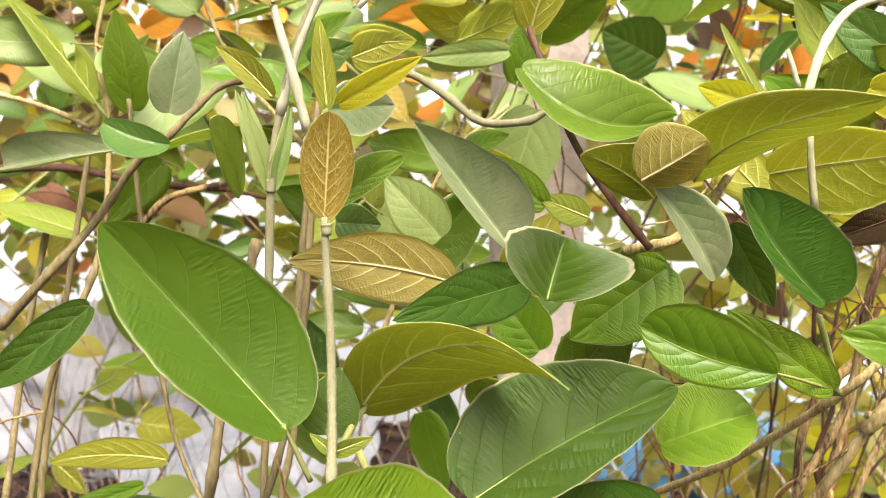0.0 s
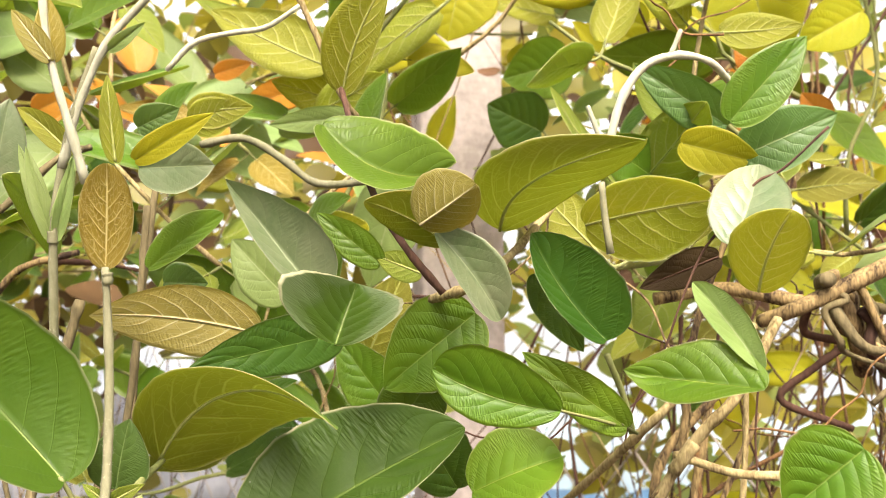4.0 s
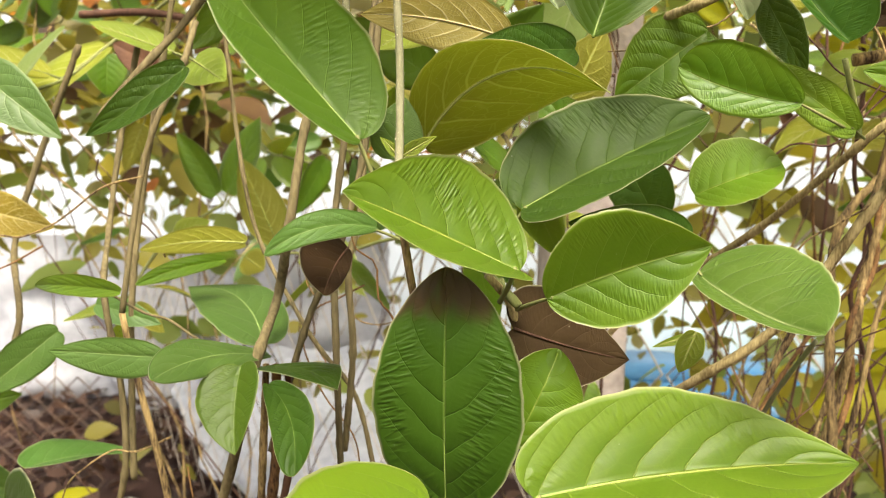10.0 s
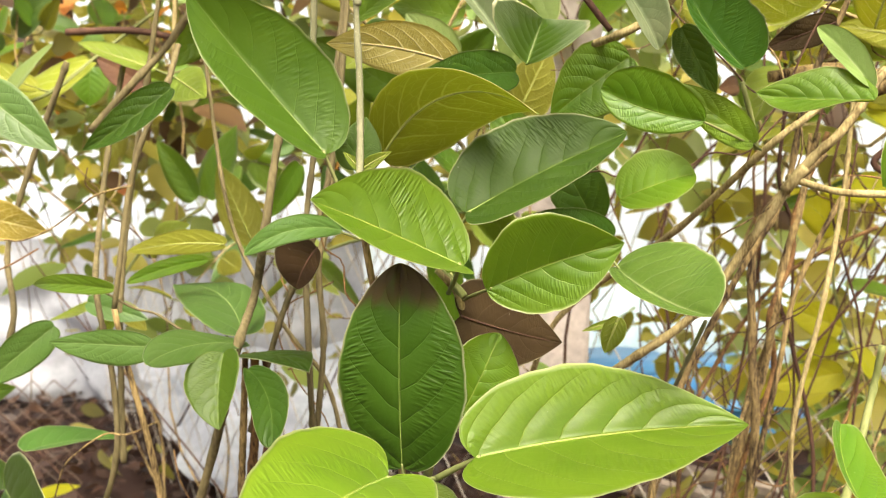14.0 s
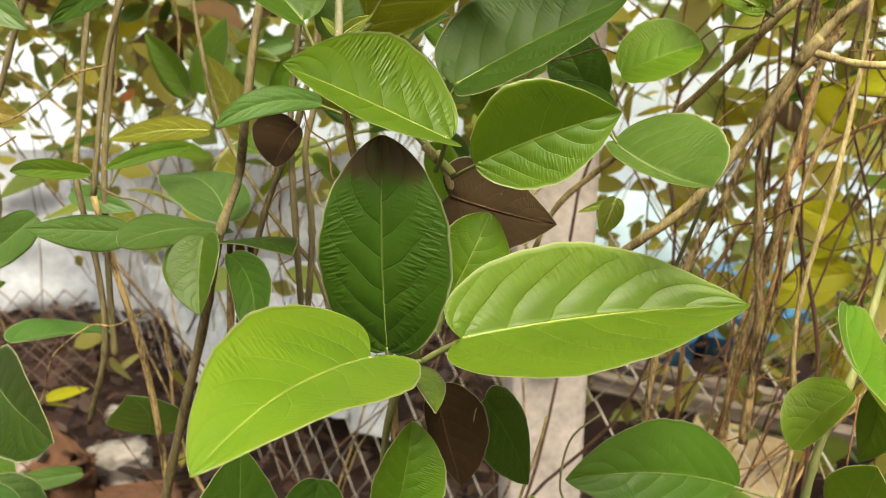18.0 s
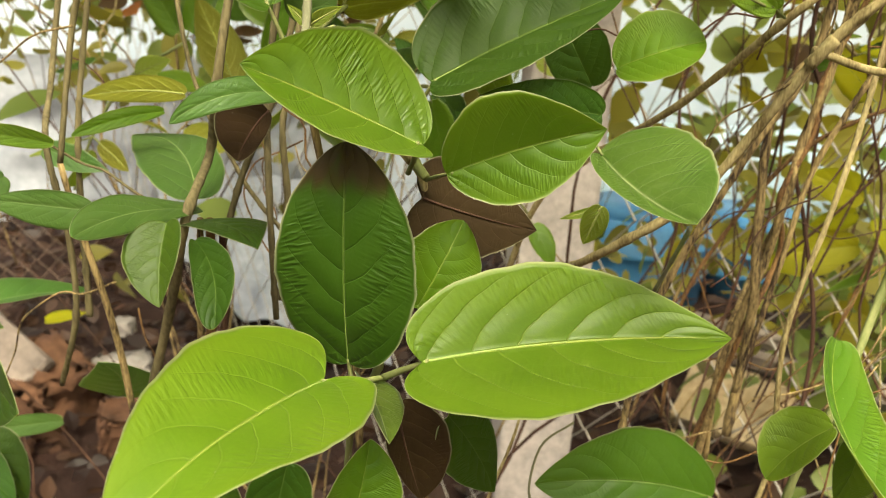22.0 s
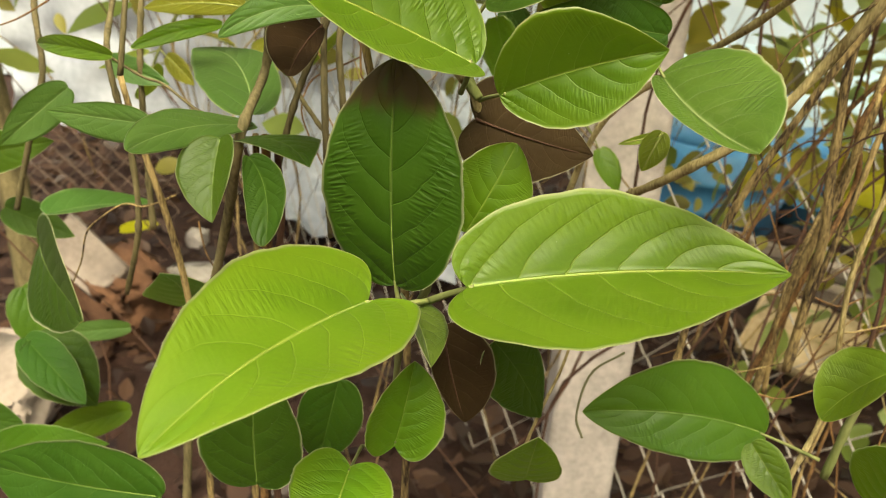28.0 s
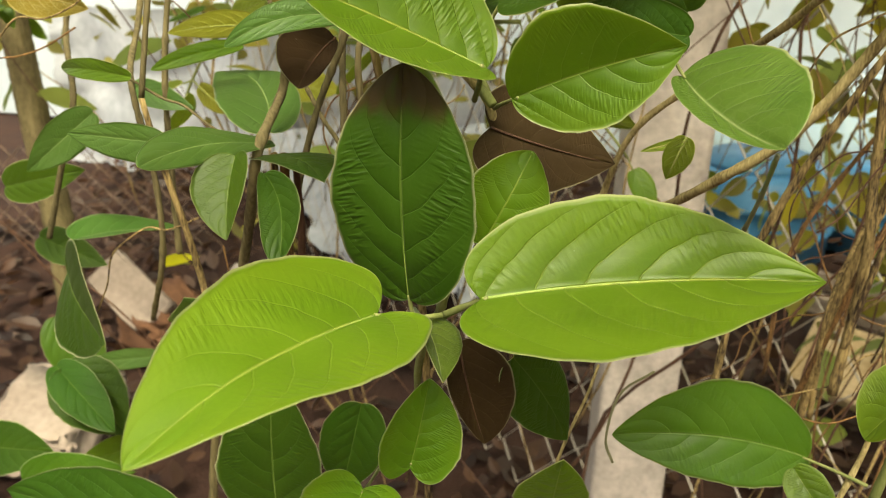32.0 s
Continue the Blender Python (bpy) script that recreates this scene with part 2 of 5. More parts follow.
UNDER_PALE = dict(wide=1.7, vein_amount=0.75, net=0.24, gloss=0.62, relief=-0.35, through_light=0.5, margin=0.5)
M = {
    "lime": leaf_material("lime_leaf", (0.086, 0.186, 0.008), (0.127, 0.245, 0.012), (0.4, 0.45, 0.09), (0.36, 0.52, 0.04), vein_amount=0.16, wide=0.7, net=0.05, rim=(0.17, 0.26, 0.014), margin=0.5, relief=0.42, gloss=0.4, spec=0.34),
    "mid": leaf_material("fresh_green_leaf", (0.056, 0.132, 0.007), (0.084, 0.172, 0.01), (0.4, 0.45, 0.09), (0.36, 0.52, 0.04), vein_amount=0.16, wide=0.7, net=0.05, rim=(0.13, 0.22, 0.012), margin=0.5, relief=0.62, gloss=0.38, spec=0.32, sheen=0.02),
    "green": leaf_material("green_leaf", (0.05, 0.12, 0.005), (0.078, 0.16, 0.008), (0.28, 0.34, 0.06), (0.28, 0.46, 0.02), vein_amount=0.16, wide=0.7, net=0.05, rim=(0.12, 0.2, 0.012), margin=0.5, relief=0.36, gloss=0.37, spec=0.36),
    "deep": leaf_material("deep_green_leaf", (0.034, 0.083, 0.005), (0.054, 0.112, 0.008), (0.2, 0.27, 0.07), (0.2, 0.36, 0.02), vein_amount=0.08, wide=0.7, net=0.05, relief=0.32, gloss=0.4, margin=0.5, spec=0.26),
    "downy": leaf_material("dark_leaf_with_downy_rim", (0.034, 0.083, 0.008), (0.056, 0.115, 0.014), (0.2, 0.27, 0.09), (0.2, 0.36, 0.03), vein_amount=0.08, wide=0.7, net=0.05, relief=0.36, gloss=0.36, margin=0.75, spec=0.32, rim=(0.26, 0.32, 0.2), edge=0.93),
    "blushed": leaf_material("brown_tipped_dark_leaf", (0.022, 0.07, 0.005), (0.036, 0.1, 0.008), (0.17, 0.24, 0.05), (0.14, 0.26, 0.02), vein_amount=0.06, wide=0.7, net=0.05, gloss=0.38, relief=0.62, through_light=0.28, spec=0.18, margin=0.5, tip=(0.05, 0.027, 0.009), sheen=0.03),
    "sage": leaf_material("grey_green_leaf", (0.045, 0.085, 0.01), (0.07, 0.115, 0.016), (0.26, 0.31, 0.13), (0.24, 0.34, 0.05), vein_amount=0.2, net=0.1, gloss=0.42, relief=0.45, through_light=0.2, spec=0.25, sheen=0.04),
    # green leaf; its pale blotches paint the white sky's reflection into the colour
    "silver": leaf_material("sky_sheen_leaf", (0.06, 0.115, 0.034), (0.2, 0.23, 0.125), (0.28, 0.34, 0.17), (0.18, 0.24, 0.09), vein_amount=0.16, net=0.06, gloss=0.36, spec=0.5, through_light=0.2, relief=0.2),
    "dark": leaf_material("dark_leaf", (0.019, 0.054, 0.005), (0.031, 0.076, 0.008), (0.17, 0.24, 0.05), (0.14, 0.26, 0.02), vein_amount=0.06, wide=0.7, net=0.05, gloss=0.42, relief=0.48, spec=0.13, margin=0.5, through_light=0.28, sheen=0.02),
    "blue": leaf_material("bluish_leaf", (0.05, 0.118, 0.02), (0.076, 0.152, 0.032), (0.3, 0.4, 0.14), (0.2, 0.4, 0.05), vein_amount=0.2, net=0.05, gloss=0.4, spec=0.42, relief=0.3),
    "pale": leaf_material("pale_leaf", (0.15, 0.23, 0.06), (0.21, 0.3, 0.09), (0.36, 0.42, 0.18), (0.3, 0.42, 0.06), vein_amount=0.4, net=0.1, gloss=0.45),
    "yellow": leaf_material("yellow_green_leaf", (0.34, 0.36, 0.01), (0.47, 0.45, 0.015), (0.52, 0.52, 0.1), (0.7, 0.64, 0.02), vein_amount=0.4, net=0.12, gloss=0.5, through_light=0.6),
    "bronze": leaf_material("bronze_leaf", (0.15, 0.12, 0.009), (0.24, 0.18, 0.016), (0.55, 0.48, 0.18), (0.5, 0.38, 0.03), wide=1.5, vein_amount=0.8, net=0.5, gloss=0.6, relief=-0.3),
    "dry": leaf_material("dry_brown_leaf", (0.1, 0.045, 0.022), (0.2, 0.1, 0.05), (0.26, 0.16, 0.09), (0.25, 0.1, 0.04), vein_amount=0.3, net=0.2, gloss=0.7, through_light=0.15, margin=0.0),
    "orange": leaf_material("orange_leaf", (0.55, 0.2, 0.02), (0.62, 0.3, 0.04), (0.6, 0.4, 0.12), (0.8, 0.35, 0.03), vein_amount=0.3, net=0.1, gloss=0.5, through_light=0.4),
    "under": leaf_material("leaf_underside", (0.15, 0.22, 0.02), (0.22, 0.28, 0.03), (0.42, 0.46, 0.14), (0.42, 0.52, 0.03), **UNDER_PALE),
    "under_yellow": leaf_material("yellow_leaf_underside", (0.16, 0.21, 0.012), (0.24, 0.28, 0.02), (0.6, 0.6, 0.22), (0.5, 0.52, 0.03), **UNDER_PALE),
    "under_bronze": leaf_material("bronze_leaf_underside", (0.15, 0.135, 0.026), (0.23, 0.2, 0.042), (0.52, 0.5, 0.25), (0.42, 0.33, 0.03), **UNDER_PALE),
    "under_olive": leaf_material("olive_leaf_underside", (0.13, 0.125, 0.01), (0.19, 0.18, 0.015), (0.55, 0.56, 0.1), (0.45, 0.42, 0.02), **UNDER_PALE),
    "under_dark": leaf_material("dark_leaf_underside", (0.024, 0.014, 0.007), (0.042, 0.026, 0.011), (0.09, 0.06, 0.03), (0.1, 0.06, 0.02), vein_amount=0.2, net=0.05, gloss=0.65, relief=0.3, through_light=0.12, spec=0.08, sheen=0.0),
    "vein": plain_material("leaf_midrib", (0.17, 0.25, 0.045), (0.24, 0.32, 0.08), 300.0, 0.6, 0.05, 0.0003),
    "rib": plain_material("pale_leaf_rib", (0.3, 0.33, 0.08), (0.4, 0.42, 0.14), 300.0, 0.7, 0.05, 0.0003),
    "bronze_rib": plain_material("pale_brown_leaf_rib", (0.3, 0.26, 0.12), (0.4, 0.35, 0.18), 300.0, 0.7, 0.05, 0.0003),
    "stem": plain_material("green_downy_stem", (0.15, 0.18, 0.05), (0.25, 0.26, 0.1), 120.0, 0.75, stretch=(1, 1, 0.3)),
    "young": plain_material("pale_downy_stem", (0.15, 0.155, 0.075), (0.26, 0.255, 0.15), 120.0, 0.8, stretch=(1, 1, 0.3)),
    "white": plain_material("whitish_downy_stem", (0.34, 0.35, 0.23), (0.52, 0.52, 0.38), 120.0, 0.8, stretch=(1, 1, 0.3)),
    "bark": plain_material("brown_vine_bark", (0.03, 0.017, 0.008), (0.38, 0.275, 0.115), 150.0, 0.85, 0.7, 0.0012, stretch=(1, 1, 0.2), spread=0.11),
    "olive": plain_material("grey_green_vine_bark", (0.055, 0.045, 0.018), (0.22, 0.18, 0.085), 90.0, 0.85, 0.7, 0.002, stretch=(1, 1, 0.2)),
    "tan": plain_material("tan_vine_bark", (0.12, 0.085, 0.03), (0.5, 0.41, 0.19), 150.0, 0.85, 0.7, 0.0012, stretch=(1, 1, 0.3), spread=0.15),
    "rust": plain_material("orange_brown_vine_bark", (0.028, 0.013, 0.006), (0.3, 0.165, 0.06), 150.0, 0.85, 0.7, 0.0012, stretch=(1, 1, 0.3), spread=0.15),
    "darkbark": plain_material("dark_vine_bark", (0.04, 0.02, 0.012), (0.12, 0.06, 0.035), 90.0, 0.8, 0.6, 0.002, stretch=(1, 1, 0.2)),
    "hair": plain_material("stem_down", (0.5, 0.5, 0.34), (0.62, 0.6, 0.45), 300.0, 0.8),
    "soil": plain_material("brown_soil", (0.016, 0.007, 0.005), (0.048, 0.022, 0.014), 6.0, 0.95, 0.8, 0.02, fine=14.0),
    "post": plain_material("weathered_concrete", (0.28, 0.25, 0.22), (0.54, 0.49, 0.44), 14.0, 0.9, 0.6, 0.004),
    "wire": plain_material("galvanised_wire", (0.28, 0.25, 0.2), (0.48, 0.44, 0.37), 60.0, 0.5, 0.2, 0.0005, 0.5),
    "plaster": plain_material("white_painted_plaster", (0.57, 0.67, 0.76), (0.72, 0.81, 0.88), 1.6, 0.85, 0.4, 0.01),
    "blue_paint": plain_material("blue_plastic", (0.035, 0.15, 0.3), (0.07, 0.23, 0.42), 5.0, 0.4, 0.2),
    "sky_paint": plain_material("light_blue_sheet", (0.45, 0.64, 0.74), (0.58, 0.74, 0.82), 3.0, 0.5, 0.3),
    "tarp": plain_material("grey_plastic_sheet", (0.3, 0.33, 0.37), (0.54, 0.57, 0.62), 4.0, 0.5, 0.4, 0.004),
    "stone": plain_material("pale_stone_slab", (0.2, 0.16, 0.13), (0.36, 0.3, 0.25), 9.0, 0.9, 0.6, 0.006),
    "brick": plain_material("broken_red_brick", (0.07, 0.032, 0.018), (0.17, 0.085, 0.045), 12.0, 0.95, 0.7, 0.006),
    "netting": plain_material("rusty_netting_wire", (0.1, 0.062, 0.045), (0.22, 0.16, 0.115), 60.0, 0.7, 0.3, 0.0005),
    "card": plain_material("tan_weathered_board", (0.32, 0.23, 0.12), (0.58, 0.46, 0.29), 9.0, 0.85, 0.5, 0.004),
    "litter": plain_material("dry_leaf", (0.16, 0.08, 0.035), (0.42, 0.26, 0.12), 20.0, 0.8, 0.4),
}
TOP_UNDER = {"downy": "under", "blushed": "under_dark", "silver": "under", "sage": "under", "deep": "under", "lime": "under", "mid": "under", "green": "under", "dark": "under_olive", "blue": "under", "pale": "under", "yellow": "under_yellow", "bronze": "under_bronze", "orange": "orange", "dry": "dry"}
LEAF_LABEL = {
    "bronze": "bronze young leaf with pale veins", "under_bronze": "bronze leaf showing its pale-veined underside",
    "under_yellow": "yellow-green leaf lit through, veined underside", "under_olive": "olive leaf showing its yellow-veined underside",
    "under_dark": "dark brown leaf underside in shade", "yellow": "yellowing leaf", "orange": "withering orange leaf", "dry": "dry brown leaf",
    "silver": "green leaf with pale sky reflection in its colour", "downy": "dark green leaf with a pale downy rim", "blushed": "dark green leaf with a brown tip", "lime": "broad lime-green leaf",
}
FAR = {
    "green": island_leaf_material("far_green_foliage", (0.1, 0.15, 0.025), (0.28, 0.34, 0.07), (0.4, 0.5, 0.08)),
    "yellow": island_leaf_material("far_yellow_foliage", (0.2, 0.2, 0.02), (0.42, 0.36, 0.03), (0.7, 0.6, 0.04)),
    "olive": island_leaf_material("far_olive_foliage", (0.075, 0.068, 0.014), (0.33, 0.3, 0.04), (0.5, 0.45, 0.05)),
    "brown": island_leaf_material("far_brown_foliage", (0.035, 0.018, 0.008), (0.19, 0.11, 0.04), (0.2, 0.12, 0.04)),
    "litter": island_leaf_material("dry_leaf_litter", (0.016, 0.007, 0.005), (0.125, 0.062, 0.034), (0.16, 0.08, 0.035)),
    "orange": island_leaf_material("far_orange_foliage", (0.4, 0.12, 0.02), (0.6, 0.28, 0.03), (0.8, 0.35, 0.03)),
}


# ---- builders ----
def part(name, bm, material, parent=None, label="", smooth=True):
    me = bpy.data.meshes.new(name)
    bm.to_mesh(me)
    bm.free()
    for m in material if isinstance(material, (list, tuple)) else [material]:
        me.materials.append(m)
    if smooth:
        me.shade_smooth()
    ob = new(name, me)
    if parent is not None:
        ob.parent = parent
    if label:
        tagged(ob, label)
    return ob


def thing(name, label, category, group="", kind=""):
    return tagged(new(name), label, category, group, kind)


def spline(points, n):
    """Points on a smooth curve through the given ones."""
    p = [Vector(a) for a in points]
    if len(p) == 2:
        return [p[0].lerp(p[1], i / n) for i in range(n + 1)]
    p = [p[0] * 2 - p[1]] + p + [p[-1] * 2 - p[-2]]
    out, spans = [], len(p) - 3
    for i in range(n + 1):
        f = min(i / n * spans, spans - 1e-6)
        k, f = int(f), f - int(f)
        a, b, c, d = p[k:k + 4]
        out.append(0.5 * (2 * b + (c - a) * f + (2 * a - 5 * b + 4 * c - d) * f * f + (3 * b - a - 3 * c + d) * f ** 3))
    return out


def tube(bm, pts, r0, r1, sides=8, wobble=0.12, seed=0, knots=False):
    rng = random.Random(seed)
    step, shift = rng.randint(8, 12), rng.randint(1, 6)
    rings, side = [], None
    for i, p in enumerate(pts):
        d = (pts[min(i + 1, len(pts) - 1)] - pts[max(i - 1, 0)]).normalized()
        side = (side or d.orthogonal()) - d * (side or d.orthogonal()).dot(d)
        side.normalize()
        up = d.cross(side)
        r = (r0 + (r1 - r0) * i / (len(pts) - 1)) * (1 + rng.uniform(-wobble, wobble))
        if knots and i % step == shift:
            r *= 1.2
        rings.append([bm.verts.new(p + (side * math.cos(a) + up * math.sin(a)) * r) for a in (2 * math.pi * k / sides for k in range(sides))])
    for a, b in zip(rings, rings[1:]):
        for k in range(sides):
            bm.faces.new((a[k], a[(k + 1) % sides], b[(k + 1) % sides], b[k]))
    bm.faces.new(rings[0][::-1])
    bm.faces.new(rings[-1])


def stem(vine, points, r0, r1, style="stem", name="stem", hairs=0):
    length = sum((Vector(a) - Vector(b)).length for a, b in zip(points, points[1:]))
    n = max(6, min(90, int(length / 0.003)))
    pts = spline(points, n)
    bm = bmesh.new()
    seed = int(abs(points[0][0] * 7919 + points[-1][2] * 104729) * 1000) % 99991
    tube(bm, pts, r0, r1, 9, 0.1 if r0 < 0.002 else 0.03, seed, name == "stem" and n > 14 and r0 < 0.0024)
    ob = part(name, bm, M[style], vine)
    if hairs:
        rng = random.Random(seed)
        bm = bmesh.new()
        for _ in range(hairs):
            i = rng.randrange(len(pts) - 1)
            p = pts[i].lerp(pts[i + 1], rng.random())
            d = (pts[i + 1] - pts[i]).normalized()
            o = d.orthogonal().normalized()
            o.rotate(Matrix.Rotation(rng.uniform(0, 6.28), 3, d))
            r = (r0 + (r1 - r0) * i / n) * 0.9
            w = d.cross(o) * 0.00004
            a, tip = p + o * r, p + o * (r + rng.uniform(0.0003, 0.0008)) + d * rng.uniform(-0.0004, 0.0004)
            bm.faces.new([bm.verts.new(q) for q in (a - w, a + w, tip)])
            bm.faces.new([bm.verts.new(q) for q in (a - d * 0.00004, a + d * 0.00004, tip)])
        tagged(part("down", bm, M["hair"], ob, smooth=False), kind="stuff")
    return ob


def blade_shape(u, p, q):
    top = p / (p + q)
    return (u / top) ** p * ((1 - u) / (1 - top)) ** q if 0 < u < 1 else 0.0


def leaf(vine, base, tip, face, width, style, fold=8, arch=0.05, p=0.5, q=0.9, bow=0.0, foot=None, asym=0.0, droop=0.0, cord=0.045, veins=6.5, rough=False, wave=0.008, fold2=None, curl=0.0, twist=0.0):
    """A leaf blade with two skins, raised midrib and a petiole. fold, fold2: degrees by which the two halves rise from the midrib; curl: further rise towards the rim; arch: rise of the middle; bow: sideways curve; twist: turn from foot to tip."""
    base, tip, face = Vector(base), Vector(tip), Vector(face).normalized()
    nu, nv = (9, 6) if rough else (52, 24) if width > 0.022 else (26, 14)
    axis = tip - base
    length = axis.length
    axis.normalize()
    face = (face - axis * face.dot(axis)).normalized()
    across = face.cross(axis)
    under = style.startswith("under")
    seed = int(abs(base.x * 8123 + base.z * 3571 + tip.x * 911) * 1000) % 9973
    rng = random.Random(seed)
    ph, amp = rng.uniform(0, 6.28), wave * rng.uniform(0.5, 1.4)
    fold2 = fold if fold2 is None else fold2
    quilt = width * (0.009 if not under else -0.006)

    def place(u, v):
        w = blade_shape(u, p, q) * width / 2 * (1 + asym * (1 if v > 0 else -1))
        w *= 1 + (0.012 * math.sin(23 * u + ph + 2 * v) + 0.008 * math.sin(57 * u + 3 * ph + 5 * v)) * min(1, 8 * (1 - u)) * (0 if rough else 1)
        ax = abs(v) * w
        lift = radians((fold if v > 0 else fold2) + curl * abs(v))
        x, z = math.copysign(ax * math.cos(lift), v), ax * math.sin(lift)
        turn = radians(twist) * (u - 0.5)
        x, z = x * math.cos(turn) - z * math.sin(turn), x * math.sin(turn) + z * math.cos(turn)
        z += arch * length * 4 * u * (1 - u)
        z += amp * length * v * v * math.sin(9 * u + ph + 1.5 * v)
        z -= 0.0004 * (1 - min(1, abs(v) * 6)) if 0.03 < u < 0.97 else 0
        if nu > 40:
            s = (u - 0.2 * abs(v) - 0.16 * v * v) * veins + (0.37 if v < 0 else 0)
            z -= quilt * math.exp(-((s - math.floor(s + 0.5)) / 0.16) ** 2) * min(1, 3 * abs(v) + 0.2) * (1 - abs(v) ** 1.5) * min(1.0, max(0.0, 4 * (0.92 - u)))
        z -= droop * length * max(0.0, u - 0.6) ** 2
        xr = min(1.0, 2 * ax / width)
        back = cord * 3.4 * xr * (1 - 0.75 * xr) * max(0.0, 1 - u) ** 5
        return base + axis * ((u - back) * length) + across * (x + bow * length * 4 * u * (1 - u)) + face * z

    bm = bmesh.new()
    layer = bm.loops.layers.uv.new("blade")
    us = [0.5 - 0.5 * math.cos(math.pi * (0.015 + 0.985 * i / nu)) for i in range(nu)] + [1.0]
    us = [x * 0.6 + 0.4 * x ** 1.15 for x in us]
    grids = []
    for skin in (0, 1):
        grids.append([[bm.verts.new(place(u, 2 * j / nv - 1) - face * (0.00028 * skin)) for j in range(nv + 1)] for u in us[:-1]])
    tips = [bm.verts.new(place(1.0, 0)), bm.verts.new(place(1.0, 0) - face * 0.0002)]
    for skin, g in enumerate(grids):
        for i in range(nu):
            for j in range(nv):
                if i < nu - 1:
                    idx = [(i, j), (i, j + 1), (i + 1, j + 1), (i + 1, j)]
                    vs, uvs = [g[a][b] for a, b in idx], [(us[a], b / nv) for a, b in idx]
                else:
                    vs, uvs = [g[i][j], g[i][j + 1], tips[skin]], [(us[i], j / nv), (us[i], (j + 1) / nv), (1, 0.5)]
                if skin == 0:
                    vs, uvs = vs[::-1], uvs[::-1]
                f = bm.faces.new(vs)
                f.material_index = skin
                for loop, c in zip(f.loops, uvs):
                    loop[layer].uv = c
    for j in (0, nv):
        for i in range(nu - 1):
            f = bm.faces.new([grids[0][i][j], grids[0][i + 1][j], grids[1][i + 1][j], grids[1][i][j]])
            for loop in f.loops:
                loop[layer].uv = (us[i], j / nv)
    if under:
        other = style
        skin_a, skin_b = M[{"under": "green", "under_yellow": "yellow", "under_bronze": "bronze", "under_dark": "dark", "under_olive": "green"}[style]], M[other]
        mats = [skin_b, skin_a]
    else:
        mats = [M[style], M[TOP_UNDER[style]]]
    ob = part("leaf", bm, mats, vine, "" if rough else LEAF_LABEL.get(style, ""))
    if width > 0.022 and not rough:
        bm = bmesh.new()
        for _ in range(260):
            u, v = rng.uniform(0.02, 0.98), rng.choice((-1, 1))
            a = place(u, v)
            d = (a - place(u, v * 0.9)).normalized()
            e = (place(min(u + 0.01, 1.0), v) - a).normalized() * 0.00003
            bm.faces.new([bm.verts.new(k) for k in (a - e, a + e, a + d * rng.uniform(0.00015, 0.0004) + face * rng.uniform(-0.0002, 0.0002) + e * rng.uniform(-4, 4))])
        tagged(part("down", bm, M["hair"], ob, smooth=False), kind="stuff")
    # raised midrib
    bm = bmesh.new()
    rad = max(0.00025, min(0.0006, width * 0.01)) * (1.6 if under else 1.0)
    tube(bm, [place(0.004 + 0.87 * i / 20, 0) + face * (0.0004 if under else -0.00024) for i in range(21)], rad, rad * 0.25, 6, 0.05, seed)
    part("midrib", bm, M["darkbark" if style == "under_dark" else "bronze_rib" if style.endswith("bronze") else "rib" if under else "vein"], ob)
    if foot is not None:
        bm = bmesh.new()
        foot = Vector(foot)
        tube(bm, spline([foot, foot.lerp(base, 0.55) - face * (foot - base).length * 0.06, base + axis * 0.0015], 8), rad * 2.0, rad * 1.4, 7, 0.05, seed)
        part("petiole", bm, M["stem"], ob)
    return ob


def leaf_cloud(name, label, style, count, box, size, seed, droop=0.3):
    """Many small real leaves joined, for growth too far off to count."""
    rng = random.Random(seed)
    verts, faces = [], []
    (x0, x1), (y0, y1), (z0, z1) = box
    clumps = [Vector((rng.uniform(x0, x1), rng.uniform(y0, y1), rng.uniform(z0, z1))) for _ in range(max(4, count // 9))]
    for _ in range(count):
        c = rng.choice(clumps) + Vector((rng.gauss(0, 1), rng.gauss(0, 1), rng.gauss(0, 1))) * size * 1.6
        s = size * rng.uniform(0.6, 1.3)
        d = Vector((rng.gauss(0, 1), rng.gauss(0, 0.7), rng.gauss(-droop, 0.5))).normalized()
        n = Vector((rng.gauss(0, 0.6), rng.gauss(-0.6, 0.6), rng.gauss(0.8, 0.5)))
        a = d.cross(n).normalized()
        n = a.cross(d)
        k = len(verts)
        wide, curl = rng.uniform(0.8, 1.15), rng.uniform(-0.25, 0.1)
        half = [(0.07, 0.12), (0.2, 0.235), (0.38, 0.3), (0.57, 0.28), (0.74, 0.195), (0.89, 0.085)]
        row = [(0, 0)] + half + [(1, 0)] + [(u, -v) for u, v in reversed(half)] + [(0.28, 0), (0.65, 0)]
        verts += [c + d * (u * s) + a * (v * wide * s) + n * (s * (0.22 * abs(v) + curl * u * u)) for u, v in row]
        faces += [tuple(k + i for i in f) for f in ((14, 0, 1, 2), (14, 2, 3), (14, 3, 15), (15, 3, 4, 5), (15, 5, 6, 7), (14, 12, 13, 0), (14, 11, 12), (14, 15, 11), (15, 9, 10, 11), (15, 7, 8, 9))]
    me = bpy.data.meshes.new(name)
    me.from_pydata(verts, [], faces)
    me.shade_smooth()
    me.materials.append(FAR[style])
    return tagged(new(name, me), label, "foliage", kind="stuff")


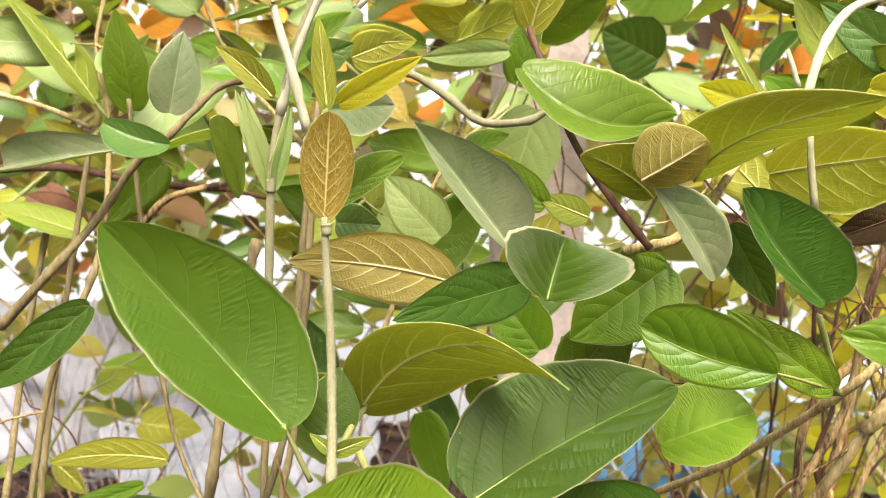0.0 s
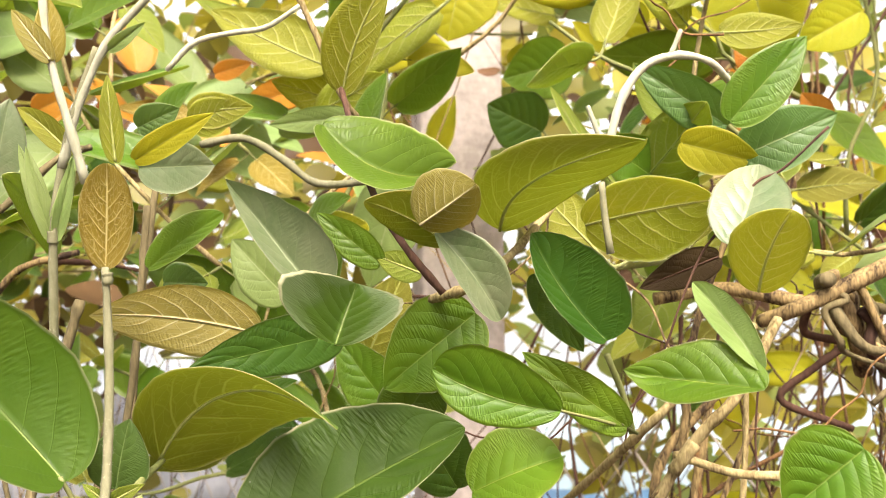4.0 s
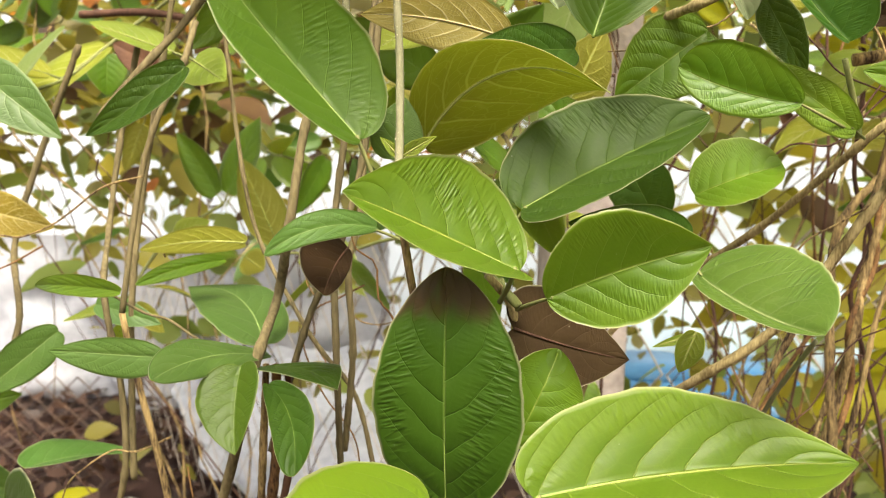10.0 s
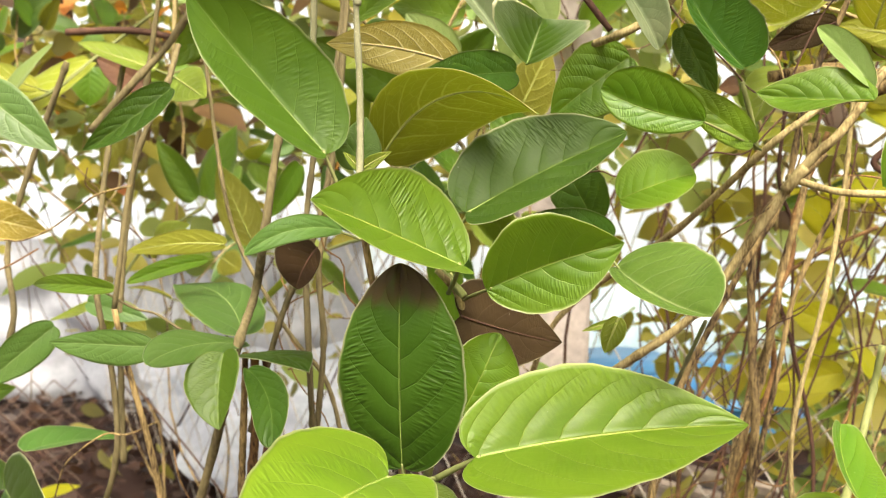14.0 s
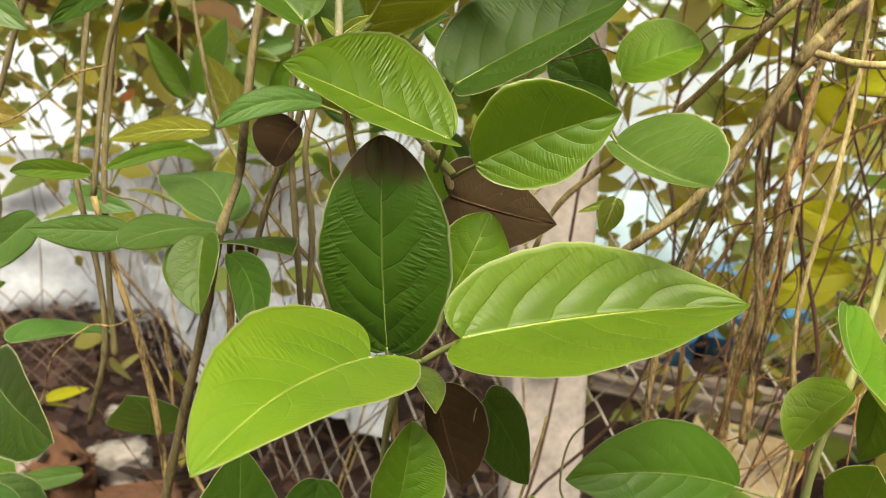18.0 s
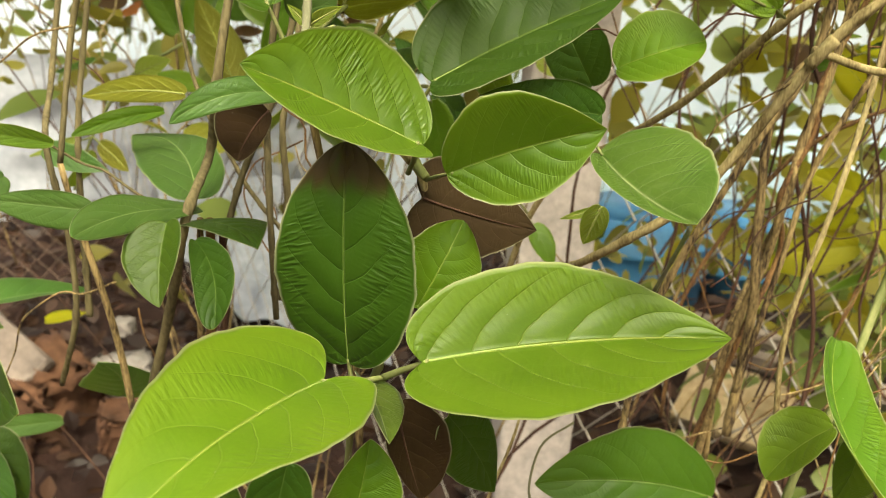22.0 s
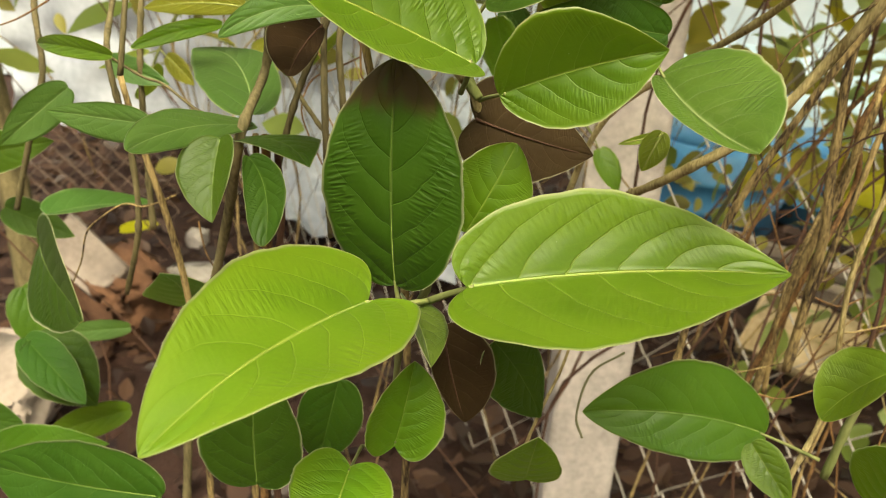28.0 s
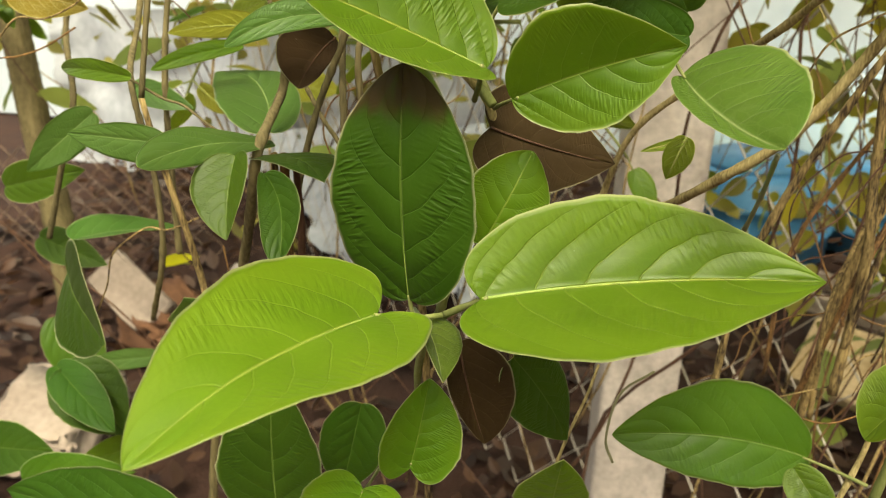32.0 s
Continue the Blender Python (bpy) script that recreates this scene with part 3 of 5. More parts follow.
def box_mesh(bm, size, m, bevel=0.0):
    made = bmesh.ops.create_cube(bm, size=1, matrix=m @ Matrix.Diagonal((*size, 1)))
    if bevel:
        edges = list({e for v in made["verts"] for e in v.link_edges})
        bmesh.ops.bevel(bm, geom=edges, offset=bevel, segments=2, affect="EDGES", profile=0.6)


# ---- ground, wall, fence ----
def ground_sheet():
    bm = bmesh.new()
    steps = [-900, -200, -50, -15, -8, -5] + [-3.2 + 0.16 * i for i in range(41)] + [4.5, 8, 15, 50, 200, 900]
    rows = [[bm.verts.new((x, y, 0.03 * noise.noise((x * 2.3, y * 2.3, 0)) + 0.012 * noise.noise((x * 9, y * 9, 3)) if abs(x) < 5 and abs(y) < 5 else 0)) for x in steps] for y in steps]
    for a, b in zip(rows, rows[1:]):
        for i in range(len(steps) - 1):
            bm.faces.new((a[i], a[i + 1], b[i + 1], b[i]))
    tagged(part("ground", bm, M["soil"]), "bare dark brown soil strewn with dry leaves", "ground", kind="structure")


ground_sheet()


# ---- the vine in front: stems, then leaves from the top down ----
front = thing("honeysuckle_vine", "downy green honeysuckle vine with broad opposite leaves", "vine", "vines on the fence")
stem(front, [(-0.0236, 0.185, 0.9395), (-0.0246, 0.192, 0.953), (-0.0255, 0.197, 0.9733), (-0.0267, 0.2, 0.9891), (-0.0268, 0.2, 1.0019)], 0.0012, 0.0009, "young", "stem", hairs=500)
stem(front, [(-0.0445, 0.205, 0.9662), (-0.042, 0.203, 0.9876), (-0.0395, 0.2, 1.0096), (-0.0367, 0.2, 1.0268), (-0.0324, 0.2, 1.0411), (-0.0267, 0.2, 1.0551)], 0.0012, 0.0009, "young", "stem", hairs=500)
stem(front, [(-0.0292, 0.197, 1.0219), (-0.0316, 0.195, 1.0351), (-0.0348, 0.195, 1.0472), (-0.0368, 0.195, 1.0579), (-0.0372, 0.195, 1.0685), (-0.0377, 0.195, 1.0805)], 0.0011, 0.0008, "white", "stem", hairs=400)
stem(front, [(-0.0367, 0.2, 1.0264), (-0.0319, 0.2, 1.0411), (-0.0244, 0.2, 1.0555), (-0.0149, 0.2, 1.065), (-0.0035, 0.2, 1.0756)], 0.0011, 0.0009, "white", "stem", hairs=400)
stem(front, [(-0.0258, 0.24, 1.0584), (-0.0172, 0.24, 1.0659), (-0.0057, 0.24, 1.0679), (0.0041, 0.24, 1.0688), (0.014, 0.24, 1.0742)], 0.0009, 0.0007, "white", "stem", hairs=150)
leaf(front, (-0.0352, 0.194, 1.051), (-0.0444, 0.194, 1.064), (0.22, -0.96, 0.15), 0.0061, "under_bronze", fold=14)
leaf(front, (-0.0359, 0.196, 1.0514), (-0.0366, 0.196, 1.0672), (0.43, -0.9, 0.02), 0.0073, "bronze", fold=14)
leaf(front, (-0.0237, 0.2, 1.0541), (-0.0144, 0.2, 1.0603), (0.22, -0.92, -0.33), 0.0037, "pale", fold=14)
leaf(front, (-0.0402, 0.2, 1.0093), (-0.0457, 0.2, 1.0323), (0.43, -0.9, 0.1), 0.0050, "pale", fold=16)
leaf(front, (-0.0388, 0.2, 1.0092), (-0.0338, 0.2, 1.029), (0.42, -0.9, -0.11), 0.0040, "pale", fold=16)
stem(front, [(0.0061, 0.2, 0.9063), (-0.0044, 0.205, 0.9161), (-0.0128, 0.2, 0.9267), (-0.021, 0.2, 0.9468)], 0.0012, 0.001, "stem", "stem")
stem(front, [(0.0044, 0.21, 0.8924), (0.0035, 0.205, 0.9056), (-0.0025, 0.2, 0.9148)], 0.0013, 0.0012, "tan", "stem")
stem(front, [(-0.025, 0.22, 0.7927), (-0.0161, 0.2, 0.8277), (-0.0035, 0.186, 0.8545), (-0.0043, 0.2, 0.8644), (0.0044, 0.212, 0.893), (-0.0004, 0.21, 0.9121)], 0.0012, 0.0012, "stem", "stem", hairs=200)
leaf(front, (-0.0363, 0.1948, 0.9519), (-0.0763, 0.1873, 1.0017), (0.36, -0.85, 0.39), 0.0379, "deep", fold=30, fold2=18, arch=-0.053, p=0.54, q=0.77, bow=-0.011, asym=-0.10, curl=6, twist=-30, droop=-0.22, foot=(-0.0326, 0.2, 0.9377))
leaf(front, (-0.0239, 0.2197, 0.9509), (0.0312, 0.1945, 0.9647), (-0.01, -0.92, -0.38), 0.0352, "under_olive", fold=22, fold2=-29, arch=-0.064, p=0.55, q=1.07, bow=0.186, asym=-0.09, curl=6, droop=-0.43, foot=(-0.0253, 0.2, 0.9451))
leaf(front, (-0.0268, 0.2, 1.0019), (-0.0235, 0.196, 1.0263), (0.24, -0.95, -0.19), 0.0128, "bronze", fold=6, arch=-0.03, p=0.55, q=0.55)
stem(front, [(-0.0264, 0.2, 1.0004), (-0.0263, 0.2, 0.9993), (-0.0264, 0.2, 0.9977)], 0.00135, 0.00125, "young", "node")
stem(front, [(-0.0396, 0.2, 1.0112), (-0.0396, 0.2, 1.0098), (-0.0398, 0.2, 1.0082)], 0.0014, 0.0013, "young", "node")
leaf(front, (-0.0245, 0.193, 0.9471), (-0.0138, 0.188, 0.9525), (-0.43, -0.9, 0.02), 0.0043, "under", fold=20)
leaf(front, (-0.025, 0.193, 0.9471), (-0.0294, 0.19, 0.9525), (0.56, -0.83, -0.01), 0.0033, "under", fold=20)
leaf(front, (0.0065, 0.2026, 0.9327), (0.0568, 0.2171, 0.9571), (-0.05, -0.89, 0.45), 0.0336, "dark", fold=0, fold2=20, arch=-0.026, p=0.36, q=0.66, bow=0.032, asym=0.28, curl=4, twist=6, droop=-0.09, foot=(-0.0032, 0.21, 0.9177))
leaf(front, (0.0528, 0.225, 0.9224), (0.0188, 0.21, 0.9284), (0.42, -0.9, 0.12), 0.0166, "dark", fold=4)
leaf(front, (0.0077, 0.1883, 0.9179), (-0.0318, 0.1645, 0.9400), (0.43, -0.69, 0.59), 0.0419, "mid", fold=27, fold2=7, arch=-0.027, p=0.60, q=0.84, bow=-0.026, asym=0.02, curl=13, twist=-16, droop=0.09, cord=0.07, foot=(0.0009, 0.2, 0.9073))
leaf(front, (-0.0330, 0.1972, 0.9279), (-0.0568, 0.1725, 0.9222), (-0.06, -0.99, 0.10), 0.0086, "blue", fold=10, fold2=2, arch=0.032, p=0.49, q=0.65, bow=-0.107, asym=-0.07, curl=-2, twist=1, droop=-0.57, foot=(-0.0241, 0.2, 0.923))
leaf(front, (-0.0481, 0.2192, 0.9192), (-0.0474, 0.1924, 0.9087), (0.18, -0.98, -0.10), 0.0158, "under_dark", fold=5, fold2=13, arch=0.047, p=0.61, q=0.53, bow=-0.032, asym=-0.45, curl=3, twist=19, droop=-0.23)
leaf(front, (0.0149, 0.1855, 0.9110), (0.0551, 0.1841, 0.9254), (-0.15, -0.99, -0.05), 0.0328, "green", fold=30, fold2=7, arch=0.006, p=0.80, q=0.99, bow=0.030, asym=0.16, curl=1, droop=0.13, foot=(0.0051, 0.205, 0.9044))
leaf(front, (0.0534, 0.2020, 0.9158), (0.0776, 0.1658, 0.9074), (-0.03, -0.92, 0.39), 0.0265, "sage", fold=7, fold2=59, arch=0.007, p=0.40, q=0.58, bow=-0.046, asym=0.56, curl=-16, twist=6, droop=-0.18, foot=(0.0511, 0.2, 0.9203))
leaf(front, (-0.0104, 0.1778, 0.8576), (-0.0086, 0.1735, 0.9204), (0.22, -0.95, 0.23), 0.0379, "blushed", fold=-2, fold2=18, arch=0.068, p=0.57, q=0.65, bow=0.011, asym=-0.06, twist=13, droop=0.09, foot=(-0.01, 0.18, 0.851))
leaf(front, (0.0137, 0.1638, 0.8670), (0.0913, 0.1882, 0.8714), (0.06, -0.89, 0.45), 0.0518, "mid", fold=-2, fold2=49, arch=-0.032, p=0.53, q=0.94, bow=0.031, asym=-0.17, curl=6, twist=-8, droop=-0.03, cord=0.1, foot=(0.0005, 0.175, 0.8558))
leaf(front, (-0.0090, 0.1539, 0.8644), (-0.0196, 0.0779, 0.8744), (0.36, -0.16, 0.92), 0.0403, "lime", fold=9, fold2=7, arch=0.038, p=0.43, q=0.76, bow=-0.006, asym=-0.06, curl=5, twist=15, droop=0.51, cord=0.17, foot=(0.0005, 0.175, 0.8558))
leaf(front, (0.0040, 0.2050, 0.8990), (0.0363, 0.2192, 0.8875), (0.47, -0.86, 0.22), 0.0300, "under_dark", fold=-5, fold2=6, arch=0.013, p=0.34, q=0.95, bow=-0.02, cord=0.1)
leaf(front, (0.0058, 0.1912, 0.8703), (0.0173, 0.1991, 0.8949), (-0.01, -1.00, 0.06), 0.0264, "green", fold=7, fold2=3, arch=0.053, p=0.49, q=0.69, bow=-0.021, asym=-0.06, curl=22, twist=-12, droop=0.15)
leaf(front, (-0.0052, 0.1623, 0.8156), (-0.0007, 0.1663, 0.8412), (0.38, -0.91, -0.15), 0.0232, "green", fold=19, fold2=8, arch=0.032, p=0.38, q=0.71, bow=-0.007, asym=-0.03, curl=7, twist=10, droop=0.09, cord=0.14, foot=(-0.0201, 0.175, 0.8035))
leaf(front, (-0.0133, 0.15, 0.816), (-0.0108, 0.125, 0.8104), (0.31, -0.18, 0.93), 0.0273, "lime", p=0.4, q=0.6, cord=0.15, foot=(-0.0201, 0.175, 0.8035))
leaf(front, (-0.0057, 0.1751, 0.8546), (0.0094, 0.1479, 0.8522), (0.58, -0.80, 0.18), 0.0144, "sage", fold=27, fold2=31, arch=0.032, p=0.52, q=0.91, bow=0.014, asym=0.02, curl=-2, twist=10, droop=0.01)
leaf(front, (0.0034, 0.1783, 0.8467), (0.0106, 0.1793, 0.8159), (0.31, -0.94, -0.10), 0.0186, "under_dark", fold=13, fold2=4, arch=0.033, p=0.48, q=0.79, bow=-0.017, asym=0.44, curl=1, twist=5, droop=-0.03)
leaf(front, (0.0177, 0.1815, 0.8427), (0.0281, 0.2104, 0.8009), (0.49, -0.79, 0.36), 0.0208, "dark", fold=-1, fold2=7, arch=0.004, p=0.49, q=0.91, bow=0.029, asym=-0.09, curl=-7, twist=7, droop=-0.01)
leaf(front, (-0.0721, 0.2017, 0.7562), (-0.0673, 0.1983, 0.8145), (0.38, -0.92, 0.05), 0.0367, "dark", fold=3, fold2=13, arch=0.030, p=0.50, q=0.90, bow=0.011, asym=0.03, twist=1)
leaf(front, (0.0261, 0.2015, 0.7824), (0.0311, 0.1887, 0.8086), (0.22, -0.78, 0.58), 0.0228, "green", fold=11, fold2=5, arch=0.030, p=0.50, q=0.90, bow=0.011, asym=0.11, twist=2, droop=0.01)

# ---- upper right growth ----
upper = thing("honeysuckle_vine", "older honeysuckle vine with yellowing leaves lit through from behind", "vine", "vines on the fence")
stem(upper, [(0.1013, 0.27, 1.0312), (0.1062, 0.27, 1.0465), (0.1134, 0.27, 1.0564), (0.1236, 0.27, 1.0595), (0.1334, 0.27, 1.0569), (0.1418, 0.28, 1.0521)], 0.00135, 0.0011, "white", "stem", hairs=250)
stem(upper, [(0.0993, 0.27, 1.0345), (0.0975, 0.27, 1.0409), (0.096, 0.27, 1.0457)], 0.0009, 0.0007, "white", "stem")
stem(upper, [(0.1219, 0.27, 1.0593), (0.1256, 0.27, 1.0673)], 0.0009, 0.0007, "white", "stem")
stem(upper, [(0.0985, 0.25, 0.9993), (0.0974, 0.25, 1.0104), (0.0971, 0.25, 1.02)], 0.0011, 0.0009, "young", "stem", hairs=80)
stem(upper, [(0.1002, 0.236, 0.9508), (0.0987, 0.236, 0.9599), (0.094, 0.23, 0.9728)], 0.001, 0.0008, "stem", "stem")
stem(upper, [(0.0518, 0.23, 0.9909), (0.0418, 0.23, 1.0044), (0.032, 0.24, 1.0213), (0.0213, 0.26, 1.0523), (0.017, 0.27, 1.0677)], 0.0011, 0.0009, "darkbark", "stem")
stem(upper, [(0.046, 0.25, 0.9886), (0.0603, 0.24, 0.993), (0.0742, 0.26, 1.0046), (0.0914, 0.28, 1.0248)], 0.0015, 0.0012, "tan", "stem")
stem(upper, [(-0.0388, 0.3, 1.0461), (-0.0228, 0.3, 1.0474), (-0.0092, 0.3, 1.0391), (0.0023, 0.3, 1.03), (0.0178, 0.3, 1.0295), (0.0255, 0.3, 1.0331)], 0.0014, 0.0013, "young", "stem")
leaf(upper, (0.0673, 0.2573, 1.0082), (0.1039, 0.2106, 1.0249), (-0.05, -0.74, -0.67), 0.0345, "under_olive", fold=1, fold2=-22, arch=0.041, p=0.41, q=0.76, bow=0.158, asym=-0.25, curl=-8, twist=-17, droop=0.15)
leaf(upper, (0.0190, 0.2410, 1.0399), (0.0586, 0.2240, 1.0225), (-0.34, -0.82, 0.46), 0.0268, "green", fold=10, fold2=53, arch=-0.058, p=0.59, q=0.79, bow=-0.128, asym=0.08, curl=-5, twist=47, droop=-0.64)
leaf(upper, (0.0482, 0.2142, 1.0086), (0.0631, 0.2083, 1.0174), (0.25, -0.97, -0.03), 0.0195, "under_bronze", fold=-21, fold2=-38, arch=0.034, p=0.52, q=0.68, bow=-0.005, asym=0.06, curl=1, twist=-6, droop=0.01)
leaf(upper, (0.0529, 0.2325, 1.0041), (0.0341, 0.2159, 1.0155), (-0.21, -0.95, -0.22), 0.0156, "under_olive", fold=-4, fold2=11, arch=0.012, p=0.52, q=0.67, bow=-0.062, asym=-0.22, curl=-6, twist=3, droop=-0.02)
leaf(upper, (0.0195, 0.4, 1.0412), (0.0021, 0.4, 0.9899), (0.07, -1.0, -0.02), 0.0327, "pale")
leaf(upper, (0.0113, 0.34, 0.9655), (0.0272, 0.34, 0.9972), (0.03, -1.0, -0.01), 0.0243, "under_olive")
leaf(upper, (0.0207, 0.33, 0.9443), (0.0013, 0.33, 0.9729), (0.05, -1.0, 0.03), 0.0225, "green")
leaf(upper, (0.0519, 0.2189, 1.0068), (0.0669, 0.2223, 0.9836), (0.13, -0.99, -0.07), 0.0198, "silver", fold=8, fold2=57, arch=0.048, p=0.62, q=0.58, bow=0.038, asym=-0.10, curl=10, twist=7, droop=-0.01)
leaf(upper, (0.0936, 0.2240, 0.9771), (0.0762, 0.2352, 1.0059), (-0.00, -0.98, 0.17), 0.0248, "dark", fold=45, fold2=18, arch=0.012, p=0.39, q=0.75, bow=0.056, asym=-0.22, curl=12, twist=-1, droop=-0.01)
leaf(upper, (0.0774, 0.26, 0.9947), (0.0901, 0.26, 0.9706), (-0.12, -0.99, -0.07), 0.0131, "dark")
leaf(upper, (0.0946, 0.2850, 1.0094), (0.1319, 0.2625, 1.0141), (-0.22, -0.94, -0.26), 0.0280, "under_yellow", fold=14, fold2=3, arch=0.020, p=0.52, q=0.62, bow=0.021, asym=-0.15, twist=-2, droop=-0.07)
leaf(upper, (0.1322, 0.2479, 1.0000), (0.1449, 0.2635, 1.0238), (-0.28, -0.82, 0.49), 0.0231, "silver", fold=17, fold2=7, arch=0.029, p=0.58, q=0.82, bow=-0.024, asym=-0.07, curl=5, twist=8)
leaf(upper, (0.1318, 0.2230, 0.9878), (0.1359, 0.2057, 1.0070), (-0.31, -0.91, -0.27), 0.0181, "under_yellow", fold=9, fold2=-1, arch=0.010, p=0.58, q=0.52, bow=0.047, asym=0.08, curl=-5, twist=-4, droop=-0.02)
leaf(upper, (0.1353, 0.28, 0.997), (0.11, 0.28, 0.9881), (-0.02, -1.0, 0.06), 0.0119, "under_dark")
leaf(upper, (0.1293, 0.2144, 0.9693), (0.1184, 0.2367, 0.9906), (-0.42, -0.89, 0.18), 0.0113, "pale", fold=50, fold2=14, arch=0.046, p=0.62, q=0.76, bow=-0.021, asym=-0.01, curl=7, twist=-3)
leaf(upper, (0.1283, 0.2097, 0.9654), (0.0983, 0.2268, 0.9682), (-0.08, -0.89, 0.45), 0.0226, "green", fold=47, fold2=20, arch=-0.034, p=0.57, q=1.00, bow=-0.014, asym=0.03, curl=-9, twist=-50, droop=-0.37)
leaf(upper, (0.1428, 0.19, 0.9551), (0.1273, 0.195, 0.9405), (-0.42, -0.9, 0.13), 0.0223, "green", fold=12)
leaf(upper, (0.0808, 0.2183, 0.9604), (0.0487, 0.2238, 0.9716), (0.15, -0.99, -0.04), 0.0205, "green", fold=19, fold2=25, arch=0.025, p=0.67, q=0.55, bow=0.054, asym=-0.28, curl=-4, twist=5, droop=-0.03, foot=(0.0994, 0.236, 0.9523))
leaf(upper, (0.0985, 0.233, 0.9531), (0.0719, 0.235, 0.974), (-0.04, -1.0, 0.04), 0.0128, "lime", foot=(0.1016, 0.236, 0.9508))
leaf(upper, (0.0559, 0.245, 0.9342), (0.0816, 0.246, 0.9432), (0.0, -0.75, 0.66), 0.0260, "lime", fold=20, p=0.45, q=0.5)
leaf(upper, (0.0251, 0.2154, 0.9797), (0.0298, 0.2238, 0.9944), (0.08, -0.62, 0.78), 0.0531, "downy", fold=68, fold2=38, arch=0.017, p=0.32, q=0.98, bow=0.010, asym=-0.05, curl=3, twist=12, droop=-0.23, cord=0.12)
leaf(upper, (0.059, 0.25, 0.9842), (0.0312, 0.25, 0.9633), (-0.07, -0.99, 0.1), 0.0268, "green")
leaf(upper, (0.0308, 0.262, 0.947), (0.0502, 0.262, 0.9725), (-0.08, -0.99, 0.06), 0.0206, "deep")
leaf(upper, (0.0473, 0.3, 0.9212), (0.0289, 0.3, 0.9552), (0.13, -0.99, 0.07), 0.0239, "dark")
leaf(upper, (0.0186, 0.25, 0.98), (-0.014, 0.215, 0.9746), (0.69, -0.68, 0.26), 0.0169, "dark")
leaf(upper, (-0.001, 0.235, 0.982), (-0.0443, 0.225, 0.9895), (0.24, -0.97, 0.1), 0.0193, "under_bronze", bow=-0.04)
leaf(upper, (0.0137, 0.2438, 0.9919), (-0.0121, 0.2472, 1.0267), (0.23, -0.96, -0.16), 0.0289, "silver", fold=64, fold2=29, arch=-0.001, p=0.35, q=0.96, bow=-0.001, asym=-0.18, curl=9, twist=-10, droop=-0.12)
leaf(upper, (0.024, 0.3, 1.0004), (0.0021, 0.3, 1.0194), (0.02, -1.0, 0.02), 0.0127, "green")
leaf(upper, (0.0384, 0.3, 0.9962), (0.0222, 0.3, 1.0034), (0.01, -1.0, 0.02), 0.0108, "under")
leaf(upper, (-0.0425, 0.2602, 1.0021), (-0.0175, 0.2596, 1.0177), (0.00, -1.00, 0.03), 0.0108, "green", fold=3, fold2=11, arch=0.017, p=0.56, q=0.59, bow=0.024, asym=0.28, curl=-2, twist=1, droop=-0.03)
leaf(upper, (-0.042, 0.27, 0.9974), (-0.0273, 0.27, 0.9965), (0.0, -1.0, 0.06), 0.0136, "blue")
leaf(upper, (-0.0151, 0.32, 0.9891), (-0.0358, 0.32, 1.0127), (0.11, -0.99, 0.09), 0.0212, "pale")
leaf(upper, (0.011, 0.33, 1.058), (-0.0222, 0.33, 1.0569), (0.0, -0.99, -0.15), 0.0109, "pale")
leaf(upper, (-0.0425, 0.3, 1.058), (-0.0189, 0.3, 1.0584), (0.0, -0.99, -0.16), 0.0131, "under_yellow")
stem(upper, [(-0.1369, 0.42, 1.0088), (-0.0905, 0.42, 0.9979), (-0.0507, 0.42, 0.992), (-0.009, 0.42, 0.9873), (0.0318, 0.42, 0.9838)], 0.0009, 0.0009, "darkbark", "stem")
stem(upper, [(0.1602, 0.33, 0.9721), (0.1696, 0.32, 0.9766), (0.1843, 0.32, 0.9826), (0.2072, 0.32, 0.9927)], 0.0026, 0.0034, "bark", "stem")
stem(upper, [(0.1862, 0.33, 0.9826), (0.1935, 0.33, 0.9693), (0.1996, 0.34, 0.9507)], 0.004, 0.0035, "bark", "stem")
stem(upper, [(0.1234, 0.34, 0.9817), (0.1503, 0.34, 0.9845), (0.1754, 0.33, 0.9784)], 0.0025, 0.003, "bark", "stem")
leaf(upper, (0.0211, 0.2613, 1.0536), (0.0381, 0.2511, 1.0838), (0.01, -0.96, -0.29), 0.0169, "under_yellow", fold=14, fold2=17, arch=0.031, p=0.52, q=0.74, bow=0.050, asym=0.18, curl=1, twist=2, droop=-0.01)
stem(upper, [(0.0062, 0.26, 1.0903), (0.0133, 0.26, 1.0726), (0.0208, 0.262, 1.0519), (0.0245, 0.265, 1.0461)], 0.001, 0.001, "tan", "stem")
leaf(upper, (0.0471, 0.5, 1.1664), (0.0374, 0.5, 1.1294), (0.1, -0.99, -0.03), 0.0507, "yellow")
leaf(upper, (0.183, 0.4, 1.1275), (0.1906, 0.4, 1.0803), (-0.33, -0.94, -0.05), 0.0461, "yellow", fold=14)
leaf(upper, (0.2387, 0.42, 1.1088), (0.2078, 0.42, 1.0938), (0.01, -1.0, -0.03), 0.0269, "yellow")
leaf(upper, (0.1474, 0.31, 1.0428), (0.1166, 0.31, 1.0662), (-0.15, -0.97, -0.2), 0.0177, "blue", fold=14)
leaf(upper, (0.1412, 0.28, 1.0398), (0.1661, 0.28, 1.0651), (-0.09, -0.99, 0.09), 0.0184, "green", fold=14)
leaf(upper, (0.1492, 0.3, 1.0306), (0.1814, 0.3, 1.043), (-0.01, -1.0, 0.03), 0.0218, "blue")
leaf(upper, (0.1293, 0.3, 1.0364), (0.1564, 0.3, 1.0274), (-0.05, -0.99, -0.15), 0.0162, "yellow")
